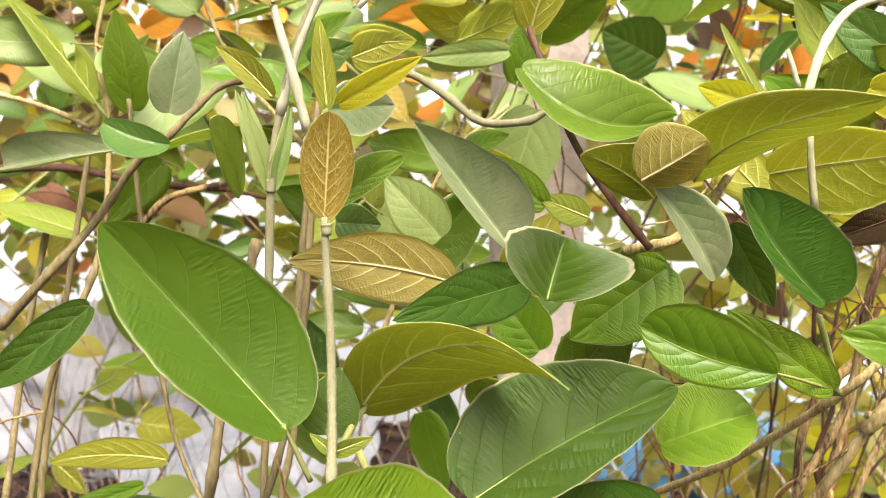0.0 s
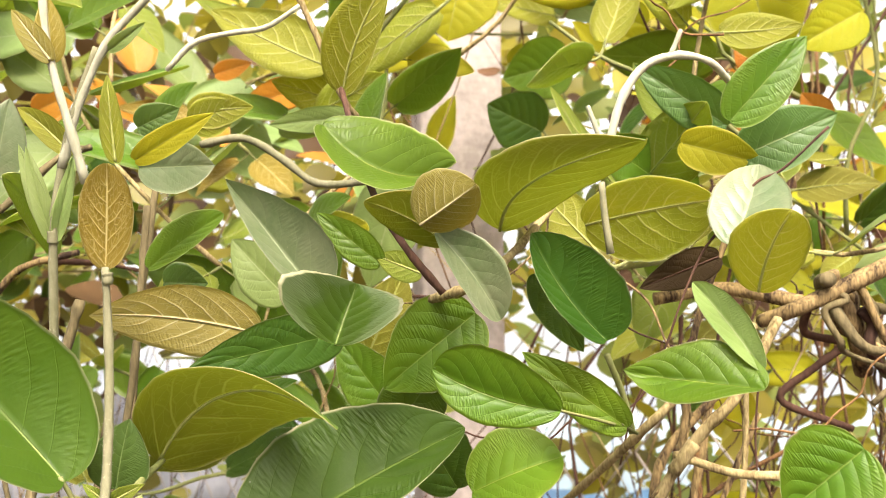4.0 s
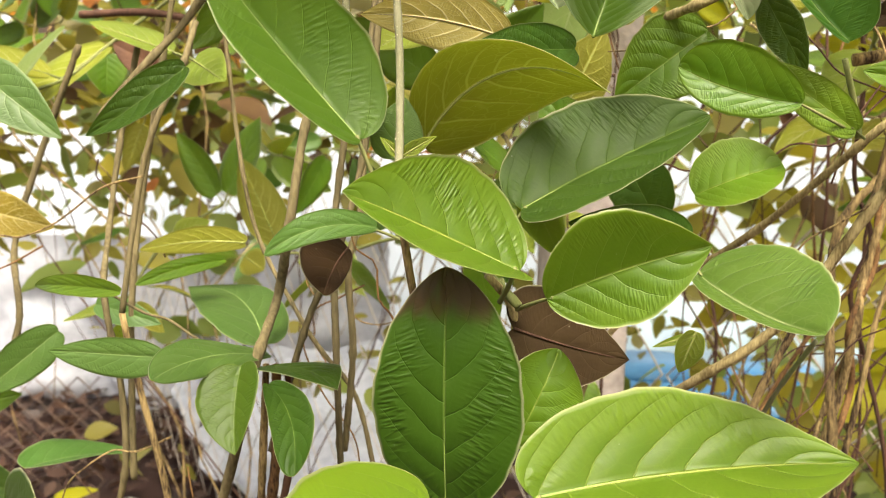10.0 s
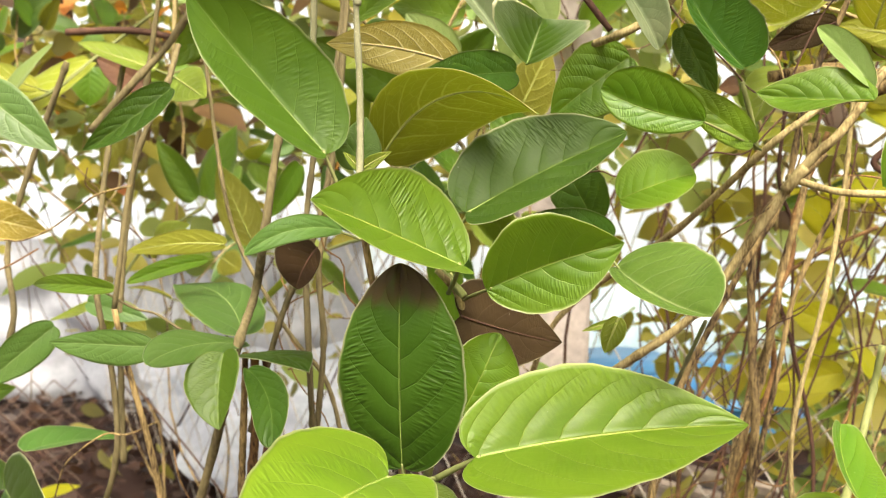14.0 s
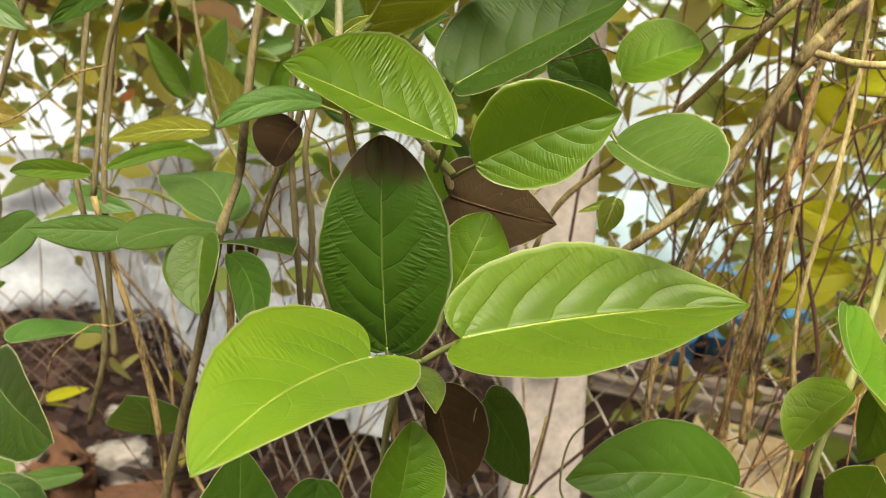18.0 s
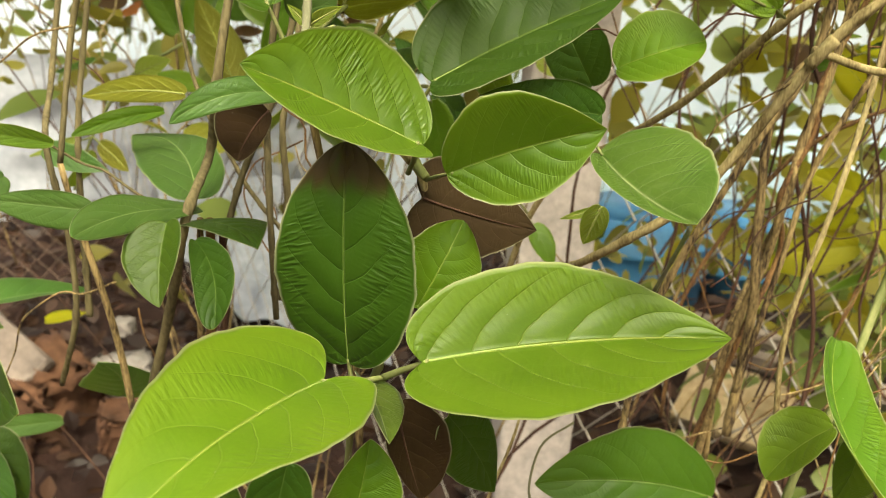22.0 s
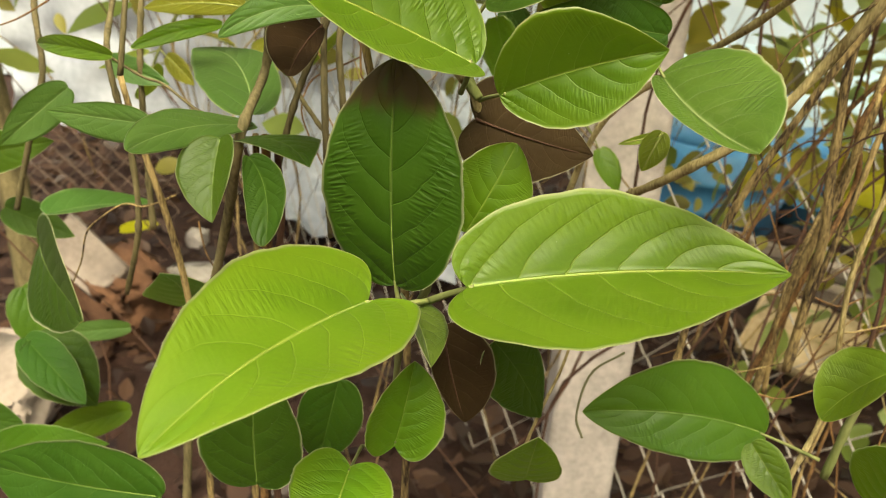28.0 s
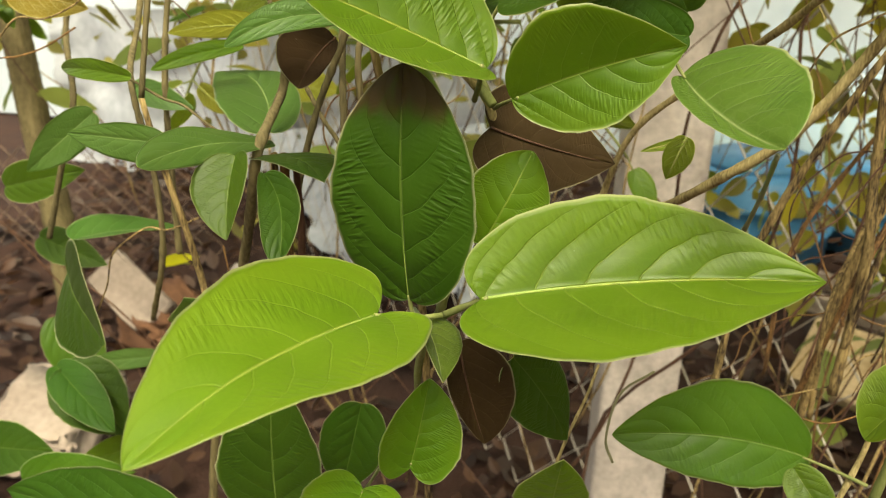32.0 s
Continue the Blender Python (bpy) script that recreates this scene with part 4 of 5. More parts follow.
leaf(upper, (0.0911, 0.55, 1.0809), (0.0573, 0.55, 1.1007), (-0.07, -0.99, -0.12), 0.0398, "dark")
leaf(upper, (0.1105, 0.55, 1.1242), (0.0679, 0.55, 1.1162), (0.03, -0.98, -0.18), 0.0402, "green")
leaf(upper, (0.1508, 0.5, 1.13), (0.1232, 0.5, 1.1447), (-0.14, -0.96, -0.25), 0.0238, "yellow")
leaf(upper, (0.1594, 0.5, 1.1134), (0.135, 0.5, 1.1278), (-0.14, -0.96, -0.23), 0.0203, "yellow")
leaf(upper, (0.1431, 0.45, 1.0545), (0.1609, 0.45, 1.0764), (-0.06, -1.0, 0.05), 0.0180, "orange")
leaf(upper, (0.1988, 0.45, 1.0912), (0.1869, 0.45, 1.1019), (-0.22, -0.95, -0.24), 0.0140, "orange")
leaf(upper, (0.2301, 0.45, 1.0625), (0.2186, 0.45, 1.0772), (-0.28, -0.94, -0.21), 0.0157, "orange")
leaf(upper, (-0.215, 0.5, 1.1049), (-0.186, 0.5, 1.1169), (0.14, -0.93, -0.34), 0.0186, "orange")
leaf(upper, (-0.1021, 0.5, 1.1201), (-0.0796, 0.5, 1.1254), (0.06, -0.96, -0.27), 0.0125, "orange")
leaf(upper, (-0.0279, 0.42, 1.0909), (-0.0624, 0.42, 1.0831), (0.05, -0.97, -0.23), 0.0172, "orange")
leaf(upper, (-0.021, 0.34, 1.0565), (0.0125, 0.33, 1.0599), (-0.15, -0.73, -0.67), 0.0112, "pale")
leaf(upper, (-0.042, 0.3, 1.0535), (-0.0232, 0.3, 1.0595), (0.07, -0.97, -0.23), 0.0144, "under_yellow")
leaf(upper, (-0.0485, 0.27, 1.0481), (-0.0343, 0.27, 1.0536), (0.1, -0.96, -0.26), 0.0114, "blue")
leaf(upper, (-0.0352, 0.24, 1.0307), (-0.0199, 0.26, 1.0331), (0.8, -0.6, -0.04), 0.0164, "silver")
leaf(upper, (0.0936, 0.3, 1.0325), (0.0748, 0.3, 1.0393), (-0.04, -0.99, -0.11), 0.0118, "yellow")

# gnarled dead wood where the old stems meet
rng = random.Random(77)
for k in range(9):
    a = Vector((0.186 + rng.uniform(-0.012, 0.014), 0.33 + rng.uniform(-0.012, 0.012), 0.985 + rng.uniform(-0.01, 0.008)))
    pts = [a + Vector((rng.gauss(0.003, 0.003) * i, rng.gauss(0, 0.003), -0.0085 * i + rng.gauss(0, 0.003))) for i in range(6)]
    stem(upper, pts, rng.uniform(0.0014, 0.003), rng.uniform(0.0008, 0.0015), rng.choice(("olive", "darkbark", "olive", "bark")), "gnarled_stem")

# ---- upper left growth ----
upleft = thing("honeysuckle_vine", "young honeysuckle shoots with narrow pale leaves", "vine", "vines on the fence")
stem(upleft, [(-0.1441, 0.25, 0.8904), (-0.1406, 0.26, 0.9357), (-0.1321, 0.26, 0.9601), (-0.1268, 0.27, 0.9792), (-0.1251, 0.28, 0.9975)], 0.0011, 0.0012, "olive", "stem")
stem(upleft, [(-0.1674, 0.28, 0.9624), (-0.1469, 0.28, 0.9822), (-0.1347, 0.29, 0.9992), (-0.1187, 0.29, 1.0188), (-0.1057, 0.29, 1.0282), (-0.0925, 0.3, 1.0443), (-0.0797, 0.3, 1.0478)], 0.0017, 0.0012, "olive", "stem")
stem(upleft, [(-0.2116, 0.35, 1.0528), (-0.1885, 0.35, 1.0459), (-0.1629, 0.34, 1.036)], 0.0012, 0.001, "tan", "stem")
stem(upleft, [(-0.2515, 0.4, 1.0217), (-0.2095, 0.4, 1.0211), (-0.1689, 0.4, 1.0126), (-0.1369, 0.42, 1.0088)], 0.0022, 0.0016, "darkbark", "stem")
stem(upleft, [(-0.1379, 0.33, 0.9951), (-0.1253, 0.33, 1.0062), (-0.1016, 0.33, 1.0112)], 0.0016, 0.0013, "bark", "stem")
leaf(upleft, (-0.2139, 0.42, 0.9912), (-0.2457, 0.42, 1.0086), (0.14, -0.95, 0.26), 0.0199, "dry", fold=14)
leaf(upleft, (-0.2406, 0.43, 1.0127), (-0.2261, 0.43, 0.9885), (0.4, -0.88, 0.24), 0.0164, "dry", fold=14)
leaf(upleft, (-0.1137, 0.2796, 1.0242), (-0.1651, 0.2843, 1.0191), (0.10, -0.87, 0.48), 0.0204, "silver", fold=23, fold2=20, arch=0.062, p=0.67, q=0.24, bow=0.036, asym=0.03, curl=25, twist=-1, droop=0.05)
leaf(upleft, (-0.0844, 0.2434, 1.0225), (-0.1025, 0.2393, 1.0294), (0.07, -0.98, 0.19), 0.0156, "blue", fold=37, fold2=16, arch=0.048, p=0.56, q=0.60, bow=0.061, asym=0.41, curl=13, twist=2, droop=-0.05)
leaf(upleft, (-0.1288, 0.31, 1.0394), (-0.1286, 0.3, 1.0749), (0.45, -0.86, -0.24), 0.0169, "green")
leaf(upleft, (-0.0915, 0.26, 1.0333), (-0.0856, 0.26, 1.0582), (0.41, -0.91, -0.1), 0.0159, "silver")
leaf(upleft, (-0.0646, 0.2466, 1.0071), (-0.0583, 0.2093, 1.0274), (0.75, -0.65, -0.13), 0.0105, "lime", fold=10, fold2=-6, arch=-0.023, p=0.52, q=0.70, bow=-0.062, asym=-0.15, curl=-8, droop=-0.15)
leaf(upleft, (-0.0454, 0.2212, 1.0327), (-0.0604, 0.2220, 1.0468), (0.14, -0.98, 0.13), 0.0078, "under_olive", fold=31, fold2=30, arch=0.030, p=0.52, q=0.83, bow=-0.035, asym=-0.09)
leaf(upleft, (-0.0273, 0.22, 1.0302), (-0.0053, 0.22, 1.0414), (0.09, -0.98, -0.17), 0.0077, "yellow")
leaf(upleft, (-0.0279, 0.21, 1.0286), (-0.0292, 0.21, 1.0509), (0.25, -0.97, 0.01), 0.0060, "under_yellow")
leaf(upleft, (-0.0314, 0.21, 0.9463), (-0.0271, 0.21, 0.9637), (0.19, -0.98, -0.05), 0.0154, "blue")
leaf(upleft, (-0.2069, 0.26, 0.9813), (-0.171, 0.26, 0.954), (0.22, -0.93, 0.28), 0.0212, "blue")
leaf(upleft, (-0.299, 0.5, 1.012), (-0.3009, 0.5, 0.9846), (0.52, -0.85, -0.04), 0.0261, "green")
leaf(upleft, (-0.2468, 0.3, 0.9256), (-0.2047, 0.3, 0.9163), (0.05, -0.97, 0.22), 0.0206, "bronze")
leaf(upleft, (-0.1063, 0.2334, 0.9764), (-0.1358, 0.2220, 0.9538), (0.16, -0.96, 0.23), 0.0168, "dark", fold=23, fold2=9, arch=0.057, p=0.54, q=0.96, bow=0.034, asym=0.18, curl=12, twist=-8, droop=-0.22)
leaf(upleft, (-0.1136, 0.2909, 0.9119), (-0.1644, 0.2995, 0.9073), (-0.04, -0.94, 0.33), 0.0118, "under_olive", fold=9, fold2=3, arch=-0.020, p=0.50, q=0.72, bow=-0.043, asym=-0.13, curl=-3, twist=-2, droop=-0.11)
leaf(upleft, (-0.0398, 0.2, 1.0096), (-0.0475, 0.2, 1.0328), (0.29, -0.95, 0.1), 0.0047, "pale")
leaf(upleft, (-0.0398, 0.2, 1.0096), (-0.0333, 0.2, 1.0256), (0.28, -0.95, -0.11), 0.0041, "pale")

# ---- shoots low on the shaded side ----
lowleft = thing("honeysuckle_vine", "shaded honeysuckle vine with drooping bluish-green leaves", "vine", "vines on the fence")
stem(lowleft, [(-0.065, 0.26, 0.9932), (-0.0719, 0.25, 0.9571), (-0.075, 0.24, 0.9228), (-0.0838, 0.25, 0.898), (-0.0844, 0.23, 0.8787), (-0.0988, 0.24, 0.8398), (-0.1351, 0.26, 0.7457), (-0.1451, 0.26, 0.68)], 0.0015, 0.002, "olive", "stem")
stem(lowleft, [(-0.1768, 0.33, 1.0016), (-0.1834, 0.32, 0.954), (-0.1796, 0.3, 0.9122), (-0.1637, 0.27, 0.8925), (-0.1586, 0.27, 0.8557), (-0.1593, 0.27, 0.8203), (-0.1776, 0.28, 0.7803)], 0.0013, 0.0013, "olive", "stem")
stem(lowleft, [(-0.2272, 0.36, 1.0006), (-0.2526, 0.36, 0.9471), (-0.263, 0.35, 0.902), (-0.2483, 0.33, 0.8672), (-0.2646, 0.33, 0.8278), (-0.2791, 0.33, 0.7915)], 0.0016, 0.0016, "olive", "stem")
stem(lowleft, [(-0.0668, 0.28, 0.957), (-0.0691, 0.27, 0.9196), (-0.0662, 0.26, 0.881), (-0.0655, 0.26, 0.8319)], 0.0013, 0.0013, "olive", "stem")
stem(lowleft, [(-0.1496, 0.25, 0.8981), (-0.1364, 0.252, 0.8904), (-0.1257, 0.25, 0.8885), (-0.1094, 0.245, 0.8816), (-0.086, 0.235, 0.8792)], 0.0005, 0.0005, "olive", "stem")
stem(lowleft, [(-0.7409, 0.8, 0.8536), (-0.7348, 0.8, 0.735), (-0.7256, 0.8, 0.5764), (-0.7266, 0.8, 0.3901)], 0.017, 0.02, "olive", "old_trunk")
leaf(lowleft, (-0.5795, 0.8000, 0.5588), (-0.5236, 0.8000, 0.5738), (0.1, -0.8, 0.6), 0.0150, "yellow", fold=12)
leaf(lowleft, (-0.0830, 0.2387, 0.8801), (-0.0933, 0.1787, 0.8860), (0.66, -0.27, 0.70), 0.0149, "blue", fold=10, fold2=-5, arch=-0.009, p=0.60, q=0.58, bow=-0.079, asym=-0.13, curl=-7, twist=-19, droop=-0.17, foot=(-0.0838, 0.235, 0.8804))
leaf(lowleft, (-0.1118, 0.2180, 0.8830), (-0.1535, 0.2202, 0.8833), (-0.31, -0.93, 0.21), 0.0133, "blue", fold=2, fold2=8, arch=0.022, p=0.43, q=0.90, bow=-0.003, asym=0.14, curl=-4, twist=5, droop=-0.10)
leaf(lowleft, (-0.1848, 0.27, 0.8782), (-0.215, 0.26, 0.8531), (0.35, -0.94, -0.05), 0.0173, "blue")
leaf(lowleft, (-0.0877, 0.2449, 0.8825), (-0.1476, 0.3145, 0.8903), (0.13, -0.48, 0.87), 0.0315, "blue", fold=16, fold2=-3, arch=0.038, p=0.43, q=0.75, bow=-0.069, asym=0.19, curl=-2, twist=-5, droop=0.05)
leaf(lowleft, (-0.0806, 0.2106, 0.8834), (-0.0758, 0.1939, 0.8613), (0.29, -0.68, 0.68), 0.0220, "deep", fold=48, fold2=1, arch=0.026, p=0.47, q=0.80, bow=-0.035, asym=-0.06, curl=2, twist=8, droop=-0.04)
leaf(lowleft, (-0.0745, 0.2169, 0.8761), (-0.0570, 0.1911, 0.8578), (0.38, -0.88, 0.29), 0.0143, "dark", fold=16, fold2=12, arch=0.061, p=0.55, q=0.42, bow=0.095, asym=0.06, curl=8, twist=11, droop=0.14)
leaf(lowleft, (-0.0894, 0.2424, 0.8743), (-0.0494, 0.2082, 0.8797), (0.29, -0.45, 0.84), 0.0262, "dark", fold=-9, fold2=16, arch=0.036, p=0.49, q=1.01, bow=0.048, asym=0.21, curl=-7, twist=8, droop=0.22)
leaf(lowleft, (-0.1337, 0.2325, 0.9016), (-0.1809, 0.2513, 0.8996), (-0.21, -0.94, 0.26), 0.0081, "green", fold=13, fold2=10, arch=0.079, p=0.50, q=0.89, bow=-0.013, asym=-0.07, curl=5, twist=-2, droop=0.10)
leaf(lowleft, (-0.1171, 0.2798, 0.9065), (-0.1386, 0.2504, 0.9008), (-0.05, -0.99, 0.11), 0.0074, "green", fold=9, fold2=7, arch=0.033, p=0.55, q=0.63, bow=-0.035, asym=-0.04, twist=-3, droop=-0.09)
leaf(lowleft, (-0.1868, 0.3, 0.8835), (-0.1567, 0.3, 0.8755), (0.1, -0.92, 0.38), 0.0120, "blue")
leaf(lowleft, (-0.1126, 0.2, 0.7417), (-0.1955, 0.2, 0.738), (-0.02, -0.92, 0.39), 0.0362, "dark")
leaf(lowleft, (-0.2551, 0.3, 0.7319), (-0.2217, 0.3, 0.6971), (0.55, -0.64, 0.53), 0.0380, "dark")
leaf(lowleft, (-0.2222, 0.2796, 0.7983), (-0.1542, 0.2253, 0.7974), (0.66, -0.75, 0.04), 0.0455, "dark", fold=9, fold2=8, arch=0.044, p=0.51, q=0.77, bow=0.002, asym=0.06, twist=8, droop=-0.21)
leaf(lowleft, (-0.2174, 0.32, 0.6828), (-0.2818, 0.32, 0.6507), (-0.15, -0.94, 0.3), 0.0187, "green")
leaf(lowleft, (-0.2599, 0.2990, 0.7323), (-0.2152, 0.2848, 0.7088), (0.71, -0.59, 0.39), 0.0234, "dark", fold=7, fold2=8, arch=0.027, p=0.50, q=0.82, bow=-0.004, asym=-0.01, curl=-1, twist=-1, droop=-0.06)
leaf(lowleft, (-0.3017, 0.28, 0.6857), (-0.2529, 0.28, 0.6924), (-0.08, -0.81, 0.58), 0.0292, "dark")
leaf(lowleft, (-0.2555, 0.26, 0.6879), (-0.1838, 0.26, 0.7089), (-0.14, -0.86, 0.49), 0.0247, "deep")
leaf(lowleft, (-0.0552, 0.24, 0.7813), (-0.0657, 0.24, 0.7392), (0.28, -0.96, -0.07), 0.0260, "dark")
leaf(lowleft, (-0.3147, 0.36, 0.7255), (-0.2898, 0.36, 0.6785), (0.67, -0.65, 0.36), 0.0343, "deep")
leaf(lowleft, (-0.3133, 0.34, 0.8146), (-0.2569, 0.34, 0.829), (-0.03, -0.99, 0.11), 0.0237, "deep")
leaf(lowleft, (-0.3163, 0.36, 0.7771), (-0.2701, 0.36, 0.7647), (0.15, -0.81, 0.56), 0.0216, "dark")
leaf(lowleft, (-0.2334, 0.35, 0.7166), (-0.2904, 0.35, 0.7021), (-0.1, -0.92, 0.39), 0.0123, "blue")
leaf(lowleft, (-0.1572, 0.2936, 0.7700), (-0.1508, 0.2687, 0.8001), (0.23, -0.82, 0.53), 0.0357, "blue", fold=6, fold2=0, arch=0.018, p=0.45, q=1.03, bow=-0.130, asym=0.14, curl=-7, twist=26, droop=-0.10)
leaf(lowleft, (-0.1930, 0.2557, 0.8267), (-0.1796, 0.3106, 0.8131), (-0.17, -0.90, 0.41), 0.0196, "blue", fold=12, fold2=12, arch=0.035, p=0.51, q=0.92, bow=0.027, asym=0.12, curl=6, twist=3, droop=-0.13)
stem(lowleft, [(-0.1736, 0.3, 0.8058), (-0.1723, 0.3, 0.8472), (-0.1692, 0.3, 0.892), (-0.1658, 0.31, 0.9419), (-0.1525, 0.32, 1.0264)], 0.0015, 0.0012, "olive", "stem")
stem(lowleft, [(-0.0672, 0.27, 0.8358), (-0.063, 0.27, 0.874), (-0.0639, 0.27, 0.9058), (-0.0614, 0.28, 0.9297), (-0.0599, 0.29, 0.9846), (-0.0536, 0.3, 1.0447)], 0.0013, 0.0012, "olive", "stem")
for dx, r, bark in ((0.0, 0.0021, "rust"), (0.0042, 0.0015, "darkbark"), (-0.0038, 0.0016, "bark")):
    stem(lowleft, [(-0.0835 + dx, 0.246, 0.8745), (-0.0865 + dx * 1.3, 0.25, 0.84), (-0.094 + dx * 0.8, 0.256, 0.8), (-0.1 + dx, 0.262, 0.745), (-0.108 + dx * 1.5, 0.27, 0.66), (-0.112 + dx, 0.28, 0.4), (-0.116 + dx, 0.3, -0.02)], r * 0.8, r * 1.4, bark, "woody_stem")
stem(lowleft, [(-0.0925, 0.26, 0.8378), (-0.0777, 0.26, 0.8846), (-0.0622, 0.26, 0.9197), (-0.0546, 0.27, 0.9616), (-0.0507, 0.28, 1.0234)], 0.0013, 0.0012, "olive", "stem")
stem(lowleft, [(-0.0564, 0.28, 0.8131), (-0.0648, 0.28, 0.8527), (-0.0787, 0.28, 0.8717), (-0.0878, 0.28, 0.8859), (-0.1096, 0.29, 0.9226), (-0.1221, 0.3, 0.9877), (-0.1251, 0.3, 1.0425)], 0.001, 0.0008, "olive", "stem")

# ---- shoots low on the sunny side ----
lowright = thing("honeysuckle_vine", "honeysuckle vine with brown woody stems and green leaves", "vine", "vines on the fence")
stem(lowright, [(0.1104, 0.24, 0.7731), (0.1192, 0.25, 0.8021), (0.1178, 0.25, 0.8492), (0.1264, 0.25, 0.8955), (0.1347, 0.26, 0.9348), (0.1397, 0.27, 0.9723)], 0.001, 0.0009, "tan", "stem")
stem(lowright, [(0.1166, 0.22, 0.7913), (0.1216, 0.22, 0.82), (0.1286, 0.22, 0.8398), (0.1406, 0.24, 0.8649), (0.1437, 0.24, 0.8841)], 0.0014, 0.0012, "stem", "stem")
stem(lowright, [(0.0106, 0.34, 0.818), (0.0382, 0.3, 0.846), (0.0621, 0.27, 0.8701), (0.0868, 0.26, 0.8935), (0.1164, 0.253, 0.9406), (0.1317, 0.25, 0.9582), (0.1467, 0.26, 0.9781)], 0.0017, 0.0016, "tan", "stem")
stem(lowright, [(0.0115, 0.33, 0.821), (0.0278, 0.31, 0.8708), (0.0488, 0.3, 0.8943), (0.0786, 0.27, 0.9211), (0.105, 0.24, 0.9521), (0.1194, 0.25, 0.962), (0.1399, 0.26, 0.9765)], 0.0013, 0.0012, "tan", "stem")
stem(lowright, [(0.1132, 0.253, 0.9362), (0.1164, 0.2525, 0.9406), (0.1196, 0.2525, 0.9444)], 0.0021, 0.0021, "tan", "node")
stem(lowright, [(0.1136, 0.253, 0.9408), (0.1164, 0.253, 0.9402), (0.1302, 0.25, 0.9359), (0.1476, 0.25, 0.9348)], 0.0014, 0.0013, "tan", "stem")
stem(lowright, [(0.069, 0.3, 0.7706), (0.0744, 0.3, 0.8175), (0.0844, 0.3, 0.8524), (0.1063, 0.3, 0.8994), (0.1232, 0.3, 0.9323), (0.1304, 0.3, 0.9718), (0.145, 0.3, 1.0087)], 0.0015, 0.0012, "bark", "stem")
stem(lowright, [(0.1183, 0.34, 0.7609), (0.1221, 0.34, 0.8224), (0.1198, 0.34, 0.8594), (0.121, 0.34, 0.9147), (0.1485, 0.34, 0.9478)], 0.0022, 0.0017, "bark", "stem")
stem(lowright, [(0.1177, 0.33, 0.7876), (0.1285, 0.33, 0.8464), (0.1369, 0.33, 0.8914), (0.1577, 0.33, 0.9384)], 0.0013, 0.0011, "bark", "stem")
stem(lowright, [(0.1092, 0.36, 0.7356), (0.1149, 0.35, 0.797), (0.1268, 0.35, 0.8448), (0.1297, 0.345, 0.8727), (0.1351, 0.35, 0.8985), (0.1401, 0.35, 0.9204), (0.1499, 0.36, 0.9568)], 0.002, 0.0016, "bark", "stem")
stem(lowright, [(0.1034, 0.36, 0.7345), (0.1176, 0.35, 0.7974), (0.1334, 0.36, 0.8423), (0.1278, 0.345, 0.8725), (0.1379, 0.35, 0.8987), (0.1388, 0.35, 0.9204), (0.1543, 0.36, 0.957)], 0.0015, 0.0012, "rust", "stem")
stem(lowright, [(0.1134, 0.36, 0.7364), (0.113, 0.35, 0.7967), (0.1265, 0.37, 0.8355), (0.1311, 0.345, 0.8728), (0.1335, 0.35, 0.8961), (0.1411, 0.35, 0.9205), (0.1468, 0.36, 0.9567)], 0.0013, 0.00104, "bark", "stem")
stem(lowright, [(0.0952, 0.42, 0.7237), (0.0994, 0.42, 0.7917), (0.1192, 0.42, 0.8373), (0.1419, 0.41, 0.876), (0.164, 0.41, 0.8937), (0.1933, 0.41, 0.9083)], 0.0012, 0.001, "rust", "stem")
stem(lowright, [(0.166, 0.42, 0.6885), (0.1684, 0.42, 0.7771), (0.156, 0.42, 0.8391), (0.1445, 0.41, 0.8761), (0.1522, 0.41, 0.9045), (0.1437, 0.41, 0.9343), (0.146, 0.41, 0.9837), (0.1381, 0.41, 1.0329)], 0.0012, 0.001, "darkbark", "stem")
stem(lowright, [(0.0405, 0.228, 0.7838), (0.0378, 0.228, 0.7926), (0.0413, 0.228, 0.8097), (0.0514, 0.225, 0.8212)], 0.00045, 0.0004, "young", "stem")
stem(lowright, [(0.0199, 0.23, 0.7718), (0.0249, 0.23, 0.7897), (0.03, 0.235, 0.8038), (0.0324, 0.24, 0.8128)], 0.0006, 0.0005, "tan", "stem")
stem(lowright, [(0.0761, 0.17, 0.9057), (0.0748, 0.2, 0.8872), (0.0713, 0.22, 0.8682)], 0.0006, 0.0006, "young", "stem")
leaf(lowright, (0.0549, 0.22, 0.8963), (0.0503, 0.22, 0.8842), (-0.01, -1.0, 0.0), 0.0085, "under", fold=20)
leaf(lowright, (0.0549, 0.22, 0.8955), (0.0428, 0.22, 0.8915), (-0.07, -0.98, 0.21), 0.0029, "under", fold=20)
leaf(lowright, (0.1008, 0.2459, 0.7867), (0.0406, 0.2260, 0.7953), (0.35, -0.84, 0.42), 0.0340, "deep", fold=7, fold2=8, arch=0.044, p=0.57, q=0.81, bow=-0.061, asym=-0.13, curl=-1, twist=-9, droop=0.24, foot=(0.1186, 0.24, 0.7839))
leaf(lowright, (0.1241, 0.2032, 0.8413), (0.1081, 0.2029, 0.8225), (-0.39, -0.67, 0.64), 0.0183, "lime", fold=18, fold2=-0, arch=0.029, p=0.40, q=0.59, bow=-0.049, asym=-0.29, curl=2, twist=-24, droop=0.02, foot=(0.1292, 0.22, 0.8322))
leaf(lowright, (0.1271, 0.1400, 0.8482), (0.1194, 0.2008, 0.8666), (0.24, -0.97, 0.09), 0.0180, "mid", fold=25, fold2=7, arch=-0.028, p=0.47, q=0.37, bow=0.083, asym=-0.13, curl=13, twist=-1, droop=-0.24)
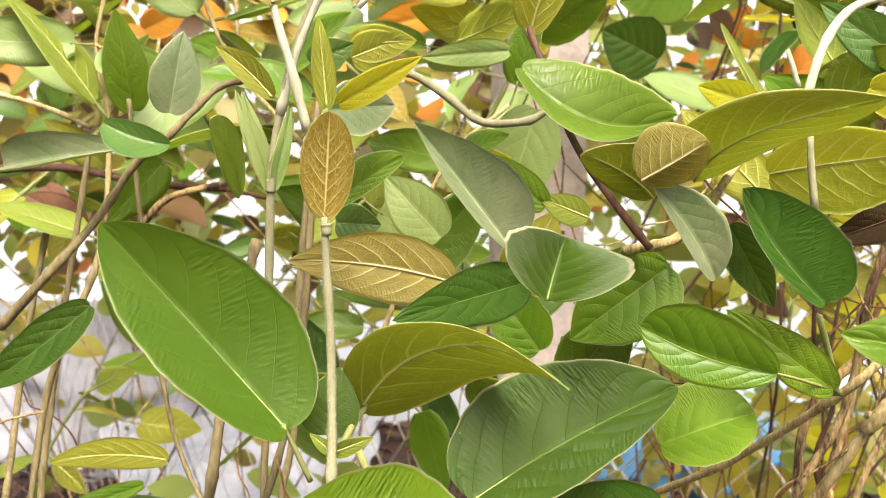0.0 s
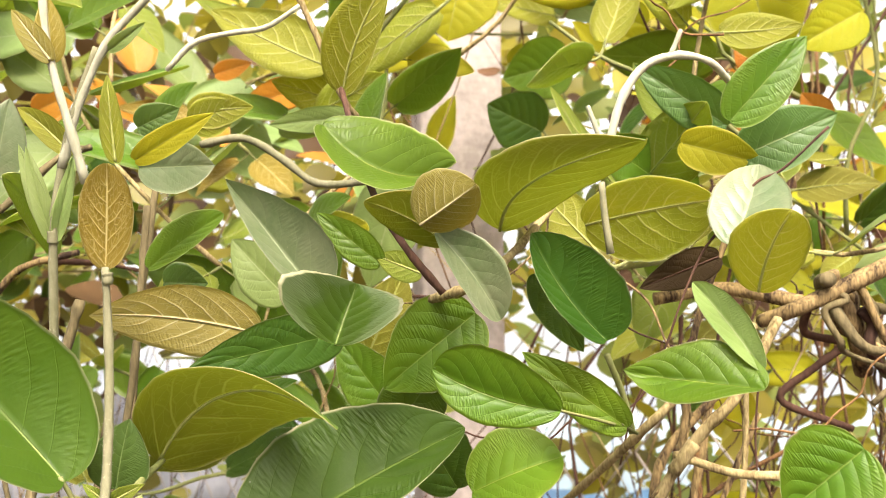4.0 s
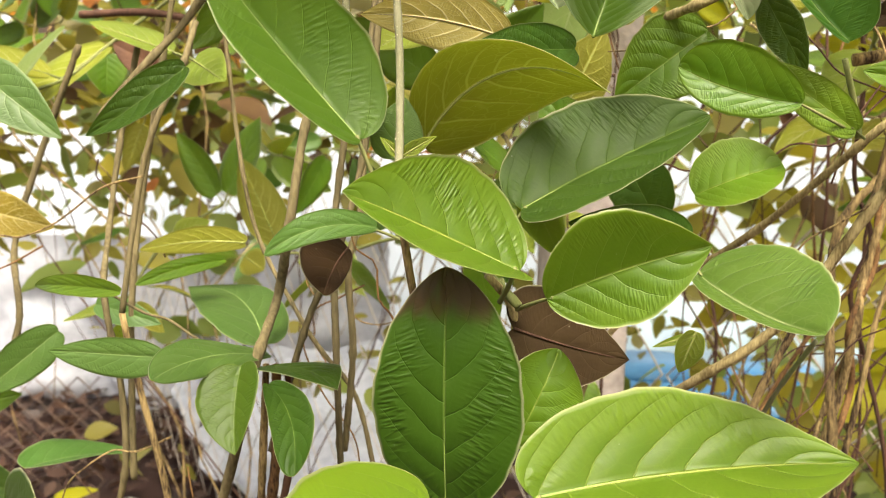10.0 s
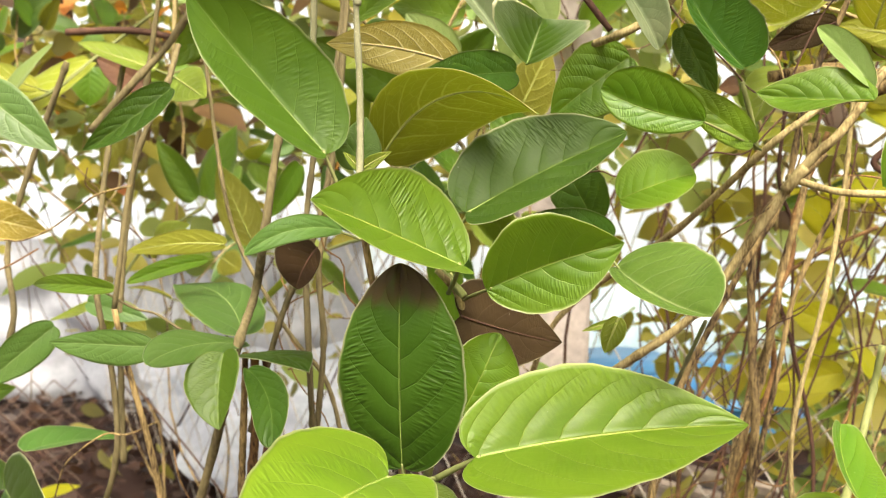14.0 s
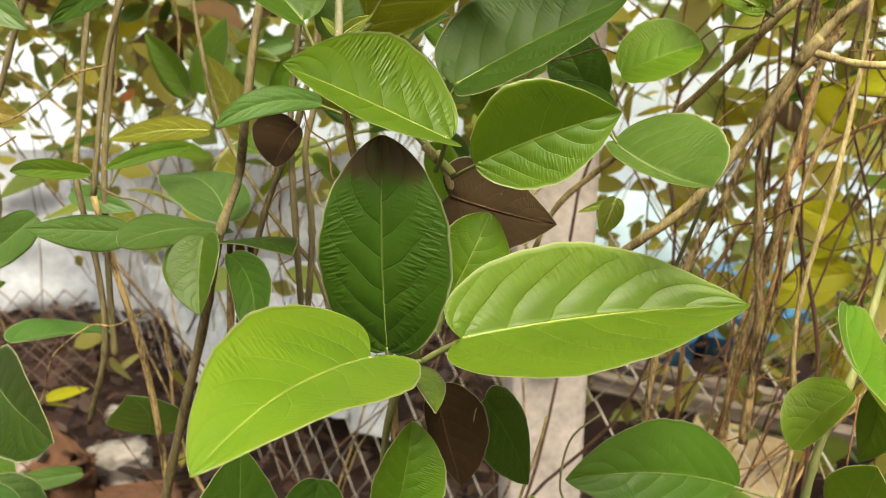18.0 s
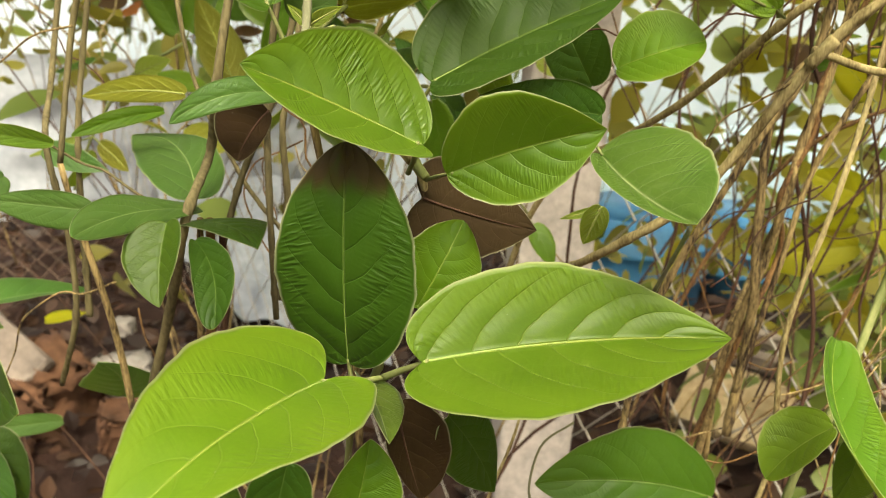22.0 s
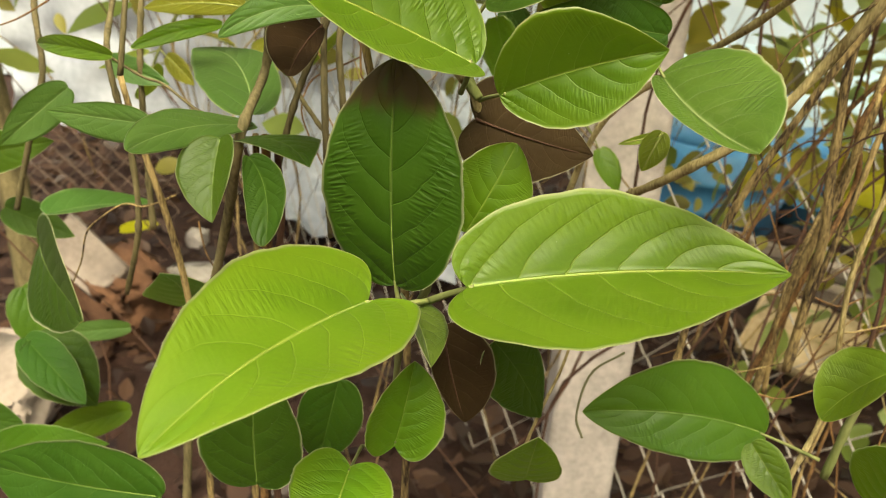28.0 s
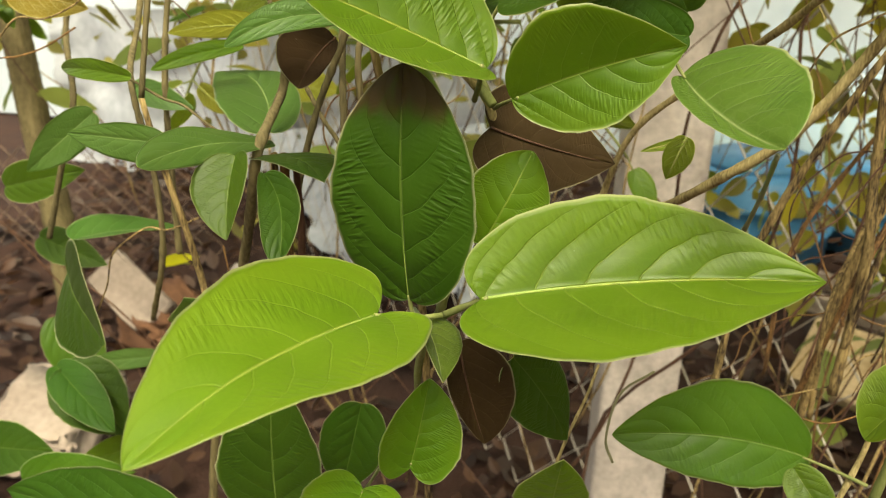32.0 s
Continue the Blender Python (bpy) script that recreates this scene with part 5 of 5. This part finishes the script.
leaf(lowright, (0.1234, 0.1767, 0.8525), (0.1233, 0.1888, 0.8263), (-0.31, -0.95, 0.02), 0.0122, "deep", fold=17, fold2=2, arch=0.022, p=0.48, q=1.00, bow=0.044, asym=0.20, curl=2, twist=-4, droop=-0.09)
leaf(lowright, (0.1280, 0.2003, 0.7988), (0.1288, 0.1896, 0.8245), (-0.65, -0.73, 0.22), 0.0255, "green", fold=6, fold2=8, arch=0.025, p=0.50, q=0.84, bow=-0.003, asym=-0.01, curl=-1, twist=-2, droop=-0.03, cord=0.15)
leaf(lowright, (0.0965, 0.24, 0.7858), (0.1108, 0.23, 0.7708), (-0.07, -0.86, 0.51), 0.0138, "green")
leaf(lowright, (0.239, 0.67, 0.7572), (0.1849, 0.67, 0.7384), (-0.1, -0.95, 0.29), 0.0352, "yellow", fold=10)
leaf(lowright, (0.2322, 0.6, 0.7809), (0.1795, 0.6, 0.7699), (-0.06, -0.96, 0.29), 0.0253, "yellow")
leaf(lowright, (0.2446, 0.65, 0.8046), (0.2018, 0.65, 0.8213), (0.03, -1.0, 0.08), 0.0293, "yellow")

# ---- fence post, chain-link fence, wall, slabs, blue drums ----
def fence_post():
    post = thing("fence_post", "weathered pale concrete fence post with worn edges", "post")
    bm = bmesh.new()
    box_mesh(bm, (0.085, 0.085, 1.75), pose(0.0, 0.9, 0.8, 0, 2.2, 14), 0.008)
    part("shaft", bm, M["post"], post)


fence_post()
wall = thing("wall_back", "long white painted garden wall in dappled light", "wall", kind="structure")
bm = bmesh.new()
box_mesh(bm, (16, 0.2, 2.7), pose(-1, 3.6, 1.35), 0.01)
part("wall_face", bm, M["plaster"], wall)


def chain_link(a, b, low, high, side, label, style="wire", radius=0.0014):
    """Zig-zag wires, each hooked into the next, along the line from a to b."""
    fence = thing("chain_link_fence", label, "fence")
    a, b = Vector(a), Vector(b)
    along = (b - a).normalized()
    out = along.cross(Vector((0, 0, 1)))
    half = side * 0.7071
    for i in range(int((b - a).length / half)):
        bm = bmesh.new()
        pts = []
        for k in range(int((high - low) / half) + 1):
            zig = (k + i) % 2
            jig = Vector((noise.noise((i * 3.1, k * 0.4, 0)), 0, noise.noise((i * 1.7, k * 0.3, 5)))) * 0.004
            pts.append(a + along * (half * (i + zig)) + Vector((0, 0, low + k * half)) + out * (0.0016 if zig else -0.0016) + jig)
        tube(bm, pts, radius, radius, 5, 0.0)
        part("wire", bm, M[style], fence, smooth=False)


chain_link((-1.62, 2.66, 0), (0.55, 0.46, 0), 0.0, 0.92, 0.082, "rusty grey chain-link fence overgrown with vines")
chain_link((-2.3, 1.85, 0), (-1.32, 2.07, 0), 0.0, 0.33, 0.042, "low rusty wire netting sagging over the leaf litter", "netting", 0.002)


def slab(name, label, category, centre, size, turn, style):
    """A worn slab or board with chipped, uneven edges."""
    ob_rng = random.Random(int(centre[0] * 1000) + 17)
    bm = bmesh.new()
    box_mesh(bm, size, Matrix(), min(size) * 0.25)
    bmesh.ops.subdivide_edges(bm, edges=bm.edges[:], cuts=2, use_grid_fill=True)
    for v in bm.verts:
        v.co += Vector((ob_rng.uniform(-1, 1), ob_rng.uniform(-1, 1), ob_rng.uniform(-1, 1))) * min(size) * 0.12
    ob = part(name, bm, M[style])
    ob.matrix_world = pose(*centre, *turn)
    return tagged(ob, label, category) if category else tagged(ob, label)


rubble = thing("broken_brick", "broken red brick block with a pale plastered face", "brick")
block = slab("block", "", "", (-1.12, 1.48, 0.07), (0.2, 0.16, 0.15), (6, 14, -24), "brick")
face = slab("plaster_face", "pale flaking plaster", "", (-1.178, 1.44, 0.165), (0.2, 0.1, 0.03), (46, 27, -16), "stone")
for piece in (block, face):
    piece.parent = rubble
slab("stone", "pale rounded stone lying in the leaf litter", "stone", (-1.02, 1.62, 0.04), (0.13, 0.1, 0.08), (0, 0, 30), "post")
slab("stone", "small pale stone lying in the leaf litter", "stone", (-1.16, 1.86, 0.05), (0.05, 0.045, 0.04), (0, 0, 10), "post")
slab("broken_brick", "broken red brick lying in the leaf litter", "brick", (-0.86, 1.42, 0.04), (0.16, 0.11, 0.08), (4, 8, 35), "brick")
slab("stone_slab", "pale broken stone slab lying on the soil", "slab", (-1.084, 1.068, 0.08), (0.2, 0.22, 0.09), (8, 0, 10), "stone")
slab("board", "tan broken board propped on the soil behind the fence", "board", (0.327, 1.569, 0.16), (0.2, 0.15, 0.03), (34, 6, -20), "card")
slab("pale_pole", "pale weathered wooden pole lying on the ground", "pole", (0.473, 1.756, 0.16), (0.9, 0.04, 0.04), (0, 4, -18), "stone")
slab("pale_pole", "pale weathered wooden pole lying on the ground", "pole", (0.261, 2.043, 0.15), (0.5, 0.035, 0.035), (0, 0, -30), "stone")


def drum(centre, height, turn):
    """A low blue plastic tub with hoops and a lid."""
    d = thing("plastic_tub", "low blue plastic tub with a lid standing behind the fence", "tub")
    d.matrix_world = pose(*centre, 0, 0, turn)
    k = height / 0.65
    prof = [(0.0, 0), (0.2, 0), (0.21, 0.02), (0.215, 0.2), (0.225, 0.22), (0.215, 0.24), (0.215, 0.4), (0.225, 0.42), (0.215, 0.44), (0.21, 0.6), (0.17, 0.64), (0.0, 0.65)]
    prof = [(r, z * k) for r, z in prof]
    bm = bmesh.new()
    rings = [[bm.verts.new((r * math.cos(j * math.pi / 14), r * math.sin(j * math.pi / 14), z)) for j in range(28)] for r, z in prof[1:-1]]
    for a, b in zip(rings, rings[1:]):
        for k in range(28):
            bm.faces.new((a[k], a[(k + 1) % 28], b[(k + 1) % 28], b[k]))
    bm.faces.new(rings[0][::-1])
    bm.faces.new(rings[-1])
    part("body", bm, M["blue_paint"], d)
    bm = bmesh.new()
    bmesh.ops.create_cone(bm, cap_ends=True, segments=24, radius1=0.16, radius2=0.155, depth=0.03, matrix=pose(0, 0, height))
    part("lid", bm, M["blue_paint"], d)

drum((0.143, 2.6, 0), 0.275, 20)
drum((0.51, 2.8, 0), 0.219, 20)

# light blue corrugated sheet leaning on the wall
def metal_sheet():
    bm = bmesh.new()
    n = 60
    rows = [[bm.verts.new((-0.9 + 1.8 * i / n, 0.012 * math.sin(i * 1.3) + dy, z)) for i in range(n + 1)] for z, dy in ((0, 0), (0.55, 0), (0.55, 0.004), (0, 0.004))]
    for a, b in ((0, 1), (1, 2), (2, 3), (3, 0)):
        for i in range(n):
            bm.faces.new((rows[a][i], rows[a][i + 1], rows[b][i + 1], rows[b][i]))
    ob = part("corrugated_sheet", bm, M["sky_paint"])
    ob.matrix_world = pose(0.792, 3.3, -0.130, -4, 0, 0)
    tagged(ob, "light blue corrugated sheet leaning on the white wall", "sheet")


metal_sheet()


# ---- grey plastic sheet hanging over the litter ----
def hung_sheet(x0, x1, y, low, high):
    bm = bmesh.new()
    nx, nz = 40, 26
    grid = []
    for side in (0, 1):
        grid.append([[bm.verts.new((x0 + (x1 - x0) * i / nx + 0.04 * noise.noise((i * 0.2, j * 0.3, 2)),
                                    y + 0.07 * math.sin(i * 0.55 + 1.5 * noise.noise((i * 0.1, j * 0.15, 0))) * (1 - 0.5 * j / nz) + 0.003 * side,
                                    low + (high - low) * j / nz + 0.06 * noise.noise((i * 0.25, 0, 7)) * (1 - j / nz)))
                      for i in range(nx + 1)] for j in range(nz + 1)])
    for g in grid:
        for j in range(nz):
            for i in range(nx):
                bm.faces.new((g[j][i], g[j][i + 1], g[j + 1][i + 1], g[j + 1][i]))
    return tagged(part("plastic_sheet", bm, M["tarp"]), "crumpled pale grey plastic sheet hanging in folds", "sheet")


def draped_sheet(a, b, c, d):
    """A plastic sheet from the upper edge a-b down over the litter to the lower edge c-d, in rumpled folds."""
    a, b, c, d = (Vector(p) for p in (a, b, c, d))
    out = (b - a).cross(c - a).normalized()
    bm = bmesh.new()
    nx, ny = 36, 40
    skins = []
    for side in (0, 1):
        skins.append([[bm.verts.new(a.lerp(b, i / nx).lerp(c.lerp(d, i / nx), j / ny)
                                    + out * (0.05 * noise.noise((i * 0.16, j * 0.07, 3)) + 0.025 * noise.noise((i * 0.4, j * 0.22, 8)) - 0.003 * side)
                                    + (b - a) * 0.05 * noise.noise((i * 0.2, j * 0.2, 1)))
                       for i in range(nx + 1)] for j in range(ny + 1)])
    for g in skins:
        for j in range(ny):
            for i in range(nx):
                bm.faces.new((g[j][i], g[j][i + 1], g[j + 1][i + 1], g[j + 1][i]))
    return tagged(part("plastic_sheet", bm, M["tarp"]), "rumpled pale grey plastic sheet draped over the litter", "sheet")

draped_sheet((-1.4885, 2.62, 0.2646), (-0.5249, 2.62, 0.308), (-1.0, 2.0, 0.09), (-0.42, 1.75, 0.09))
hung_sheet(-2.5, -0.7, 2.75, 0.03, 0.64)

# ---- leaf litter ----
def litter(count, box, seed):
    rng = random.Random(seed)
    verts, faces = [], []
    (x0, x1), (y0, y1) = box
    for _ in range(count):
        c = Vector((rng.uniform(x0, x1), rng.uniform(y0, y1), rng.uniform(0.0, 0.07)))
        s, a0 = rng.uniform(0.03, 0.075), rng.uniform(0, 6.28)
        d = Vector((math.cos(a0), math.sin(a0), rng.gauss(0, 0.35))).normalized()
        a = d.cross(Vector((rng.gauss(0, 0.4), rng.gauss(0, 0.4), 1))).normalized()
        n = a.cross(d)
        curl = rng.uniform(-0.25, 0.35)
        k = len(verts)
        row = [(0, 0), (0.25, 0.24), (0.55, 0.28), (0.85, 0.12), (1, 0), (0.85, -0.12), (0.55, -0.28), (0.25, -0.24), (0.5, 0)]
        verts += [c + d * (u * s) + a * (v * s) + n * (s * curl * (abs(v) * 2 + (u - 0.5) ** 2)) for u, v in row]
        faces += [(k + 8, k + i, k + (i + 1) % 8) for i in range(8)]
    me = bpy.data.meshes.new("leaf_litter")
    me.from_pydata(verts, [], faces)
    me.materials.append(FAR["litter"])
    tagged(new("leaf_litter", me), "brown dry leaf litter covering the soil", "leaf litter", kind="stuff")


litter(5200, ((-2.2, 1.6), (0.9, 3.4)), 11)


# ---- dry climbing stems behind ----
def dry_tangle(count, box, tilt, radius, styles, seed, label):
    rng = random.Random(seed)
    vine = thing("dry_vine", label, "vine", "dry vines")
    (x0, x1), (y0, y1), (z0, z1) = box
    for _ in range(count):
        y = rng.uniform(y0, y1)
        a = Vector((rng.uniform(x0, x1), y, z0 + rng.uniform(-0.1, 0.1)))
        lean = rng.gauss(tilt, 0.38)
        h = (z1 - z0) * rng.uniform(0.95, 1.4)
        pts = [a + Vector((lean * h * f + rng.gauss(0, 0.022), rng.gauss(0, 0.02), h * f)) for f in (0, 0.14, 0.28, 0.42, 0.56, 0.7, 0.85, 1)]
        r = radius * rng.uniform(0.5, 1.5)
        bm = bmesh.new()
        tube(bm, spline(pts, 26), r, r * rng.uniform(0.6, 0.9), 6, 0.12, rng.randrange(9999))
        part("stem", bm, M[rng.choice(styles)], vine)


dry_tangle(36, ((0.06, 0.42), (0.36, 0.75), (0.35, 1.25)), 0.3, 0.0009, ("bark", "darkbark", "rust", "rust", "darkbark"), 21, "tangle of thin brown dry vine stems on the fence")
dry_tangle(13, ((-0.35, 0.05), (0.4, 0.9), (0.35, 1.25)), 0.05, 0.0012, ("bark", "darkbark", "darkbark"), 22, "thin upright brown vine stems in the shade")
dry_tangle(7, ((0.2, 0.6), (0.4, 0.7), (0.3, 1.0)), -0.4, 0.0009, ("tan", "bark"), 23, "thin wiry tan tendrils crossing the fence")
dry_tangle(34, ((-1.3, 0.1), (1.2, 2.4), (0.45, 1.5)), 0.1, 0.0016, ("darkbark", "bark"), 25, "bare dark twigs far behind against the white wall")
dry_tangle(9, ((-0.5, 0.0), (0.5, 1.2), (0.3, 1.1)), -0.4, 0.0012, ("darkbark", "bark"), 24, "thin dark twigs crossing behind the leaves")
dry_tangle(44, ((0.08, 0.6), (0.45, 0.95), (0.6, 1.2)), 0.15, 0.0006, ("darkbark", "rust", "darkbark"), 26, "fine dark twigs crossing the tangle on the fence")


# ---- leaves of the growth behind ----
def back_growth(count, box, sizes, styles, seed, label, lean=0.0):
    """A vine behind with loose leaves on a few thin shoots."""
    rng = random.Random(seed)
    vine = thing("background_vine", label, "vine", "vines behind")
    (x0, x1), (y0, y1), (z0, z1) = box
    done = 0
    while done < count:
        foot = Vector((rng.uniform(x0, x1), rng.uniform(y0, y1), rng.uniform(z0, z1)))
        way = Vector((rng.gauss(lean, 0.6), rng.gauss(0, 0.3), rng.gauss(0.5, 0.5))).normalized()
        pts = [foot + way * (0.04 * k) + Vector((rng.gauss(0, 0.006), 0, rng.gauss(0, 0.006))) for k in range(4)]
        bm = bmesh.new()
        tube(bm, spline(pts, 10), 0.0012, 0.0009, 6, 0.1, done)
        part("shoot", bm, M[rng.choice(("tan", "stem"))], vine)
        for p0 in pts:
            for sgn in (-1, 1):
                if done >= count or rng.random() < 0.2:
                    continue
                s = rng.uniform(*sizes)
                d = Vector((sgn * rng.uniform(0.3, 1), rng.gauss(-0.2, 0.4), rng.gauss(0.05, 0.55))).normalized()
                n = Vector((rng.gauss(0, 0.5), rng.gauss(-0.7, 0.5), rng.gauss(0.6, 0.5)))
                leaf(vine, p0 + d * 0.008, p0 + d * (0.008 + s), n, s * rng.uniform(0.42, 0.6), rng.choice(styles), fold=rng.uniform(2, 16), arch=rng.uniform(-0.05, 0.1), foot=p0, rough=True)
                done += 1


back_growth(88, ((-0.5, 0.05), (0.42, 0.8), (1.02, 1.4)), (0.04, 0.08), ("green", "pale", "pale", "pale", "under", "under_yellow", "under"), 31, "green honeysuckle leaves behind the young shoots")
back_growth(115, ((0.0, 0.55), (0.38, 0.8), (1.0, 1.4)), (0.04, 0.085), ("yellow", "under_yellow", "under_yellow", "yellow", "lime", "pale"), 32, "yellowing honeysuckle leaves lit from behind")
back_growth(34, ((-0.2, -0.03), (0.33, 0.42), (0.985, 1.08)), (0.03, 0.055), ("under", "pale", "pale", "under", "green"), 47, "green leaves crowded behind the young shoots")
back_growth(26, ((-0.1, 0.05), (0.33, 0.5), (0.865, 0.95)), (0.03, 0.055), ("dark", "green", "green", "deep"), 48, "dark green leaves in the shade behind the young stem")
back_growth(40, ((-0.03, 0.2), (0.31, 0.42), (0.955, 1.08)), (0.03, 0.055), ("green", "under", "under_yellow", "pale", "under_yellow", "yellow"), 42, "green and yellowing leaves crowded behind the front vine")
back_growth(26, ((-0.5, 0.5), (0.5, 0.9), (1.02, 1.35)), (0.03, 0.06), ("orange", "orange", "bronze"), 33, "orange withering leaves among the vines")
back_growth(40, ((0.12, 0.6), (0.45, 0.85), (0.66, 1.02)), (0.03, 0.06), ("yellow", "green", "yellow", "under_yellow"), 34, "yellow and green leaves on the fence")
back_growth(90, ((0.1, 0.5), (0.45, 0.85), (0.84, 1.12)), (0.02, 0.05), ("yellow", "under_olive", "dark", "dry", "under_yellow", "green"), 36, "small yellow, brown and green leaves caught in the tangle")
back_growth(26, ((-0.45, -0.08), (0.42, 0.7), (0.9, 1.03)), (0.03, 0.055), ("under_olive", "green", "under", "under_olive", "green"), 49, "olive and green leaves on thin stems in half shade")
back_growth(120, ((-0.8, 0.0), (0.45, 1.0), (0.82, 1.1)), (0.035, 0.07), ("green", "blue", "under_olive", "dark", "green"), 35, "scattered green leaves on thin shaded stems")


leaf_cloud("background_foliage", "dense green leaves of the growth far behind", "green", 1700, ((-1.8, 1.8), (1.5, 2.9), (1.12, 2.2)), 0.075, 3)
leaf_cloud("background_foliage", "yellow-green leaves of the growth far behind", "yellow", 1400, ((-1.5, 1.7), (1.2, 2.6), (1.08, 2.0)), 0.07, 5)
leaf_cloud("background_foliage", "orange leaves of the growth far behind", "orange", 240, ((-1.0, 1.1), (0.9, 1.9), (1.1, 1.6)), 0.06, 7)
leaf_cloud("background_foliage", "olive and brown leaves massed behind the vines", "olive", 1000, ((-1.3, 0.2), (0.9, 2.3), (0.98, 1.5)), 0.055, 13)
leaf_cloud("background_foliage", "withered brown leaves massed behind the vines", "brown", 330, ((-0.9, 0.4), (0.75, 1.5), (0.98, 1.3)), 0.055, 63)
leaf_cloud("background_foliage", "green leaves massed behind the vines", "green", 700, ((-1.3, 0.2), (0.9, 2.3), (0.95, 1.4)), 0.055, 14)
leaf_cloud("background_foliage", "brown and olive leaves massed in the tangle", "olive", 260, ((0.15, 1.2), (0.8, 2.0), (0.8, 1.35)), 0.05, 15)
leaf_cloud("background_foliage", "olive leaves along the foot of the wall", "olive", 90, ((-1.9, -0.45), (1.3, 2.6), (0.25, 0.95)), 0.06, 17)
leaf_cloud("background_foliage", "olive leaves low in the tangle beyond the fence", "olive", 110, ((0.08, 0.7), (0.95, 1.7), (0.55, 0.85)), 0.055, 18)
leaf_cloud("background_foliage", "yellow leaves low in the tangle beyond the fence", "yellow", 60, ((0.2, 0.8), (0.8, 1.4), (0.6, 0.85)), 0.055, 19)
leaf_cloud("background_foliage", "olive leaves filling the tangle behind the fork", "olive", 80, ((0.1, 1.0), (0.75, 1.5), (0.78, 1.12)), 0.055, 61)
leaf_cloud("background_foliage", "yellow leaves filling the tangle behind the fork", "yellow", 90, ((0.1, 0.95), (0.75, 1.4), (0.78, 1.1)), 0.055, 62)
leaf_cloud("background_foliage", "olive leaves hanging before the white wall", "olive", 200, ((-1.3, 0.0), (0.9, 1.8), (0.82, 1.1)), 0.055, 64)
leaf_cloud("background_foliage", "yellow leaves hanging before the white wall", "yellow", 80, ((-1.2, 0.0), (0.9, 1.7), (0.82, 1.1)), 0.055, 65)
leaf_cloud("background_foliage", "sparse low leaves far behind", "green", 150, ((-1.1, 0.3), (0.8, 1.6), (0.72, 1.15)), 0.06, 8)
leaf_cloud("background_foliage", "dark leaves of low weeds beyond the fence", "green", 420, ((0.25, 1.1), (1.3, 2.3), (0.1, 0.62)), 0.08, 10)
leaf_cloud("background_foliage", "olive leaves of shrubs in front of the drums", "olive", 200, ((-0.1, 0.9), (1.6, 2.3), (0.25, 0.6)), 0.055, 16)
leaf_cloud("background_foliage", "sparse yellow leaves far behind", "yellow", 60, ((0.1, 0.9), (0.8, 1.6), (0.6, 1.12)), 0.05, 9)

# ---- woody feet of the vines, down to the soil ----
stem(front, [(-0.0236, 0.23, -0.02), (-0.0086, 0.235, 0.2), (-0.0356, 0.22, 0.42), (-0.0156, 0.205, 0.7995), (-0.0236, 0.185, 0.9395)], 0.0024, 0.00104, "bark")
stem(upleft, [(-0.1441, 0.295, -0.02), (-0.1291, 0.3, 0.2), (-0.1561, 0.285, 0.42), (-0.1361, 0.27, 0.7504), (-0.1441, 0.25, 0.8904)], 0.0027, 0.00117, "bark")
stem(lowleft, [(-0.1451, 0.305, -0.02), (-0.1301, 0.31, 0.2), (-0.1571, 0.295, 0.42), (-0.1371, 0.28, 0.54), (-0.1451, 0.26, 0.68)], 0.0033, 0.00143, "bark")
stem(lowright, [(0.1104, 0.285, -0.02), (0.1254, 0.29, 0.2), (0.0984, 0.275, 0.42), (0.1184, 0.26, 0.6331), (0.1104, 0.24, 0.7731)], 0.003, 0.0013, "bark")

# ---- thin curling tendrils in the tangle ----
def tendrils(vine, count, box, seed):
    rng = random.Random(seed)
    (x0, x1), (y0, y1), (z0, z1) = box
    for _ in range(count):
        p, turn = Vector((rng.uniform(x0, x1), rng.uniform(y0, y1), rng.uniform(z0, z1))), rng.uniform(0, 6.28)
        pts, spin = [p.copy()], rng.choice((-1, 1)) * rng.uniform(0.5, 0.9)
        for k in range(rng.randint(6, 10)):
            turn += spin * rng.uniform(-0.9, 1.3)
            p = p + Vector((math.cos(turn), rng.uniform(-0.3, 0.3), math.sin(turn) - 0.3)) * rng.uniform(0.008, 0.016)
            pts.append(p.copy())
        stem(vine, pts, 0.0004, 0.0003, rng.choice(("rust", "bark", "darkbark")), "tendril")


tendrils(lowright, 46, ((0.12, 0.36), (0.27, 0.42), (0.78, 1.02)), 51)
tendrils(upper, 12, ((0.0, 0.3), (0.24, 0.36), (0.96, 1.1)), 52)
tendrils(lowleft, 10, ((-0.2, -0.02), (0.24, 0.36), (0.8, 0.98)), 53)
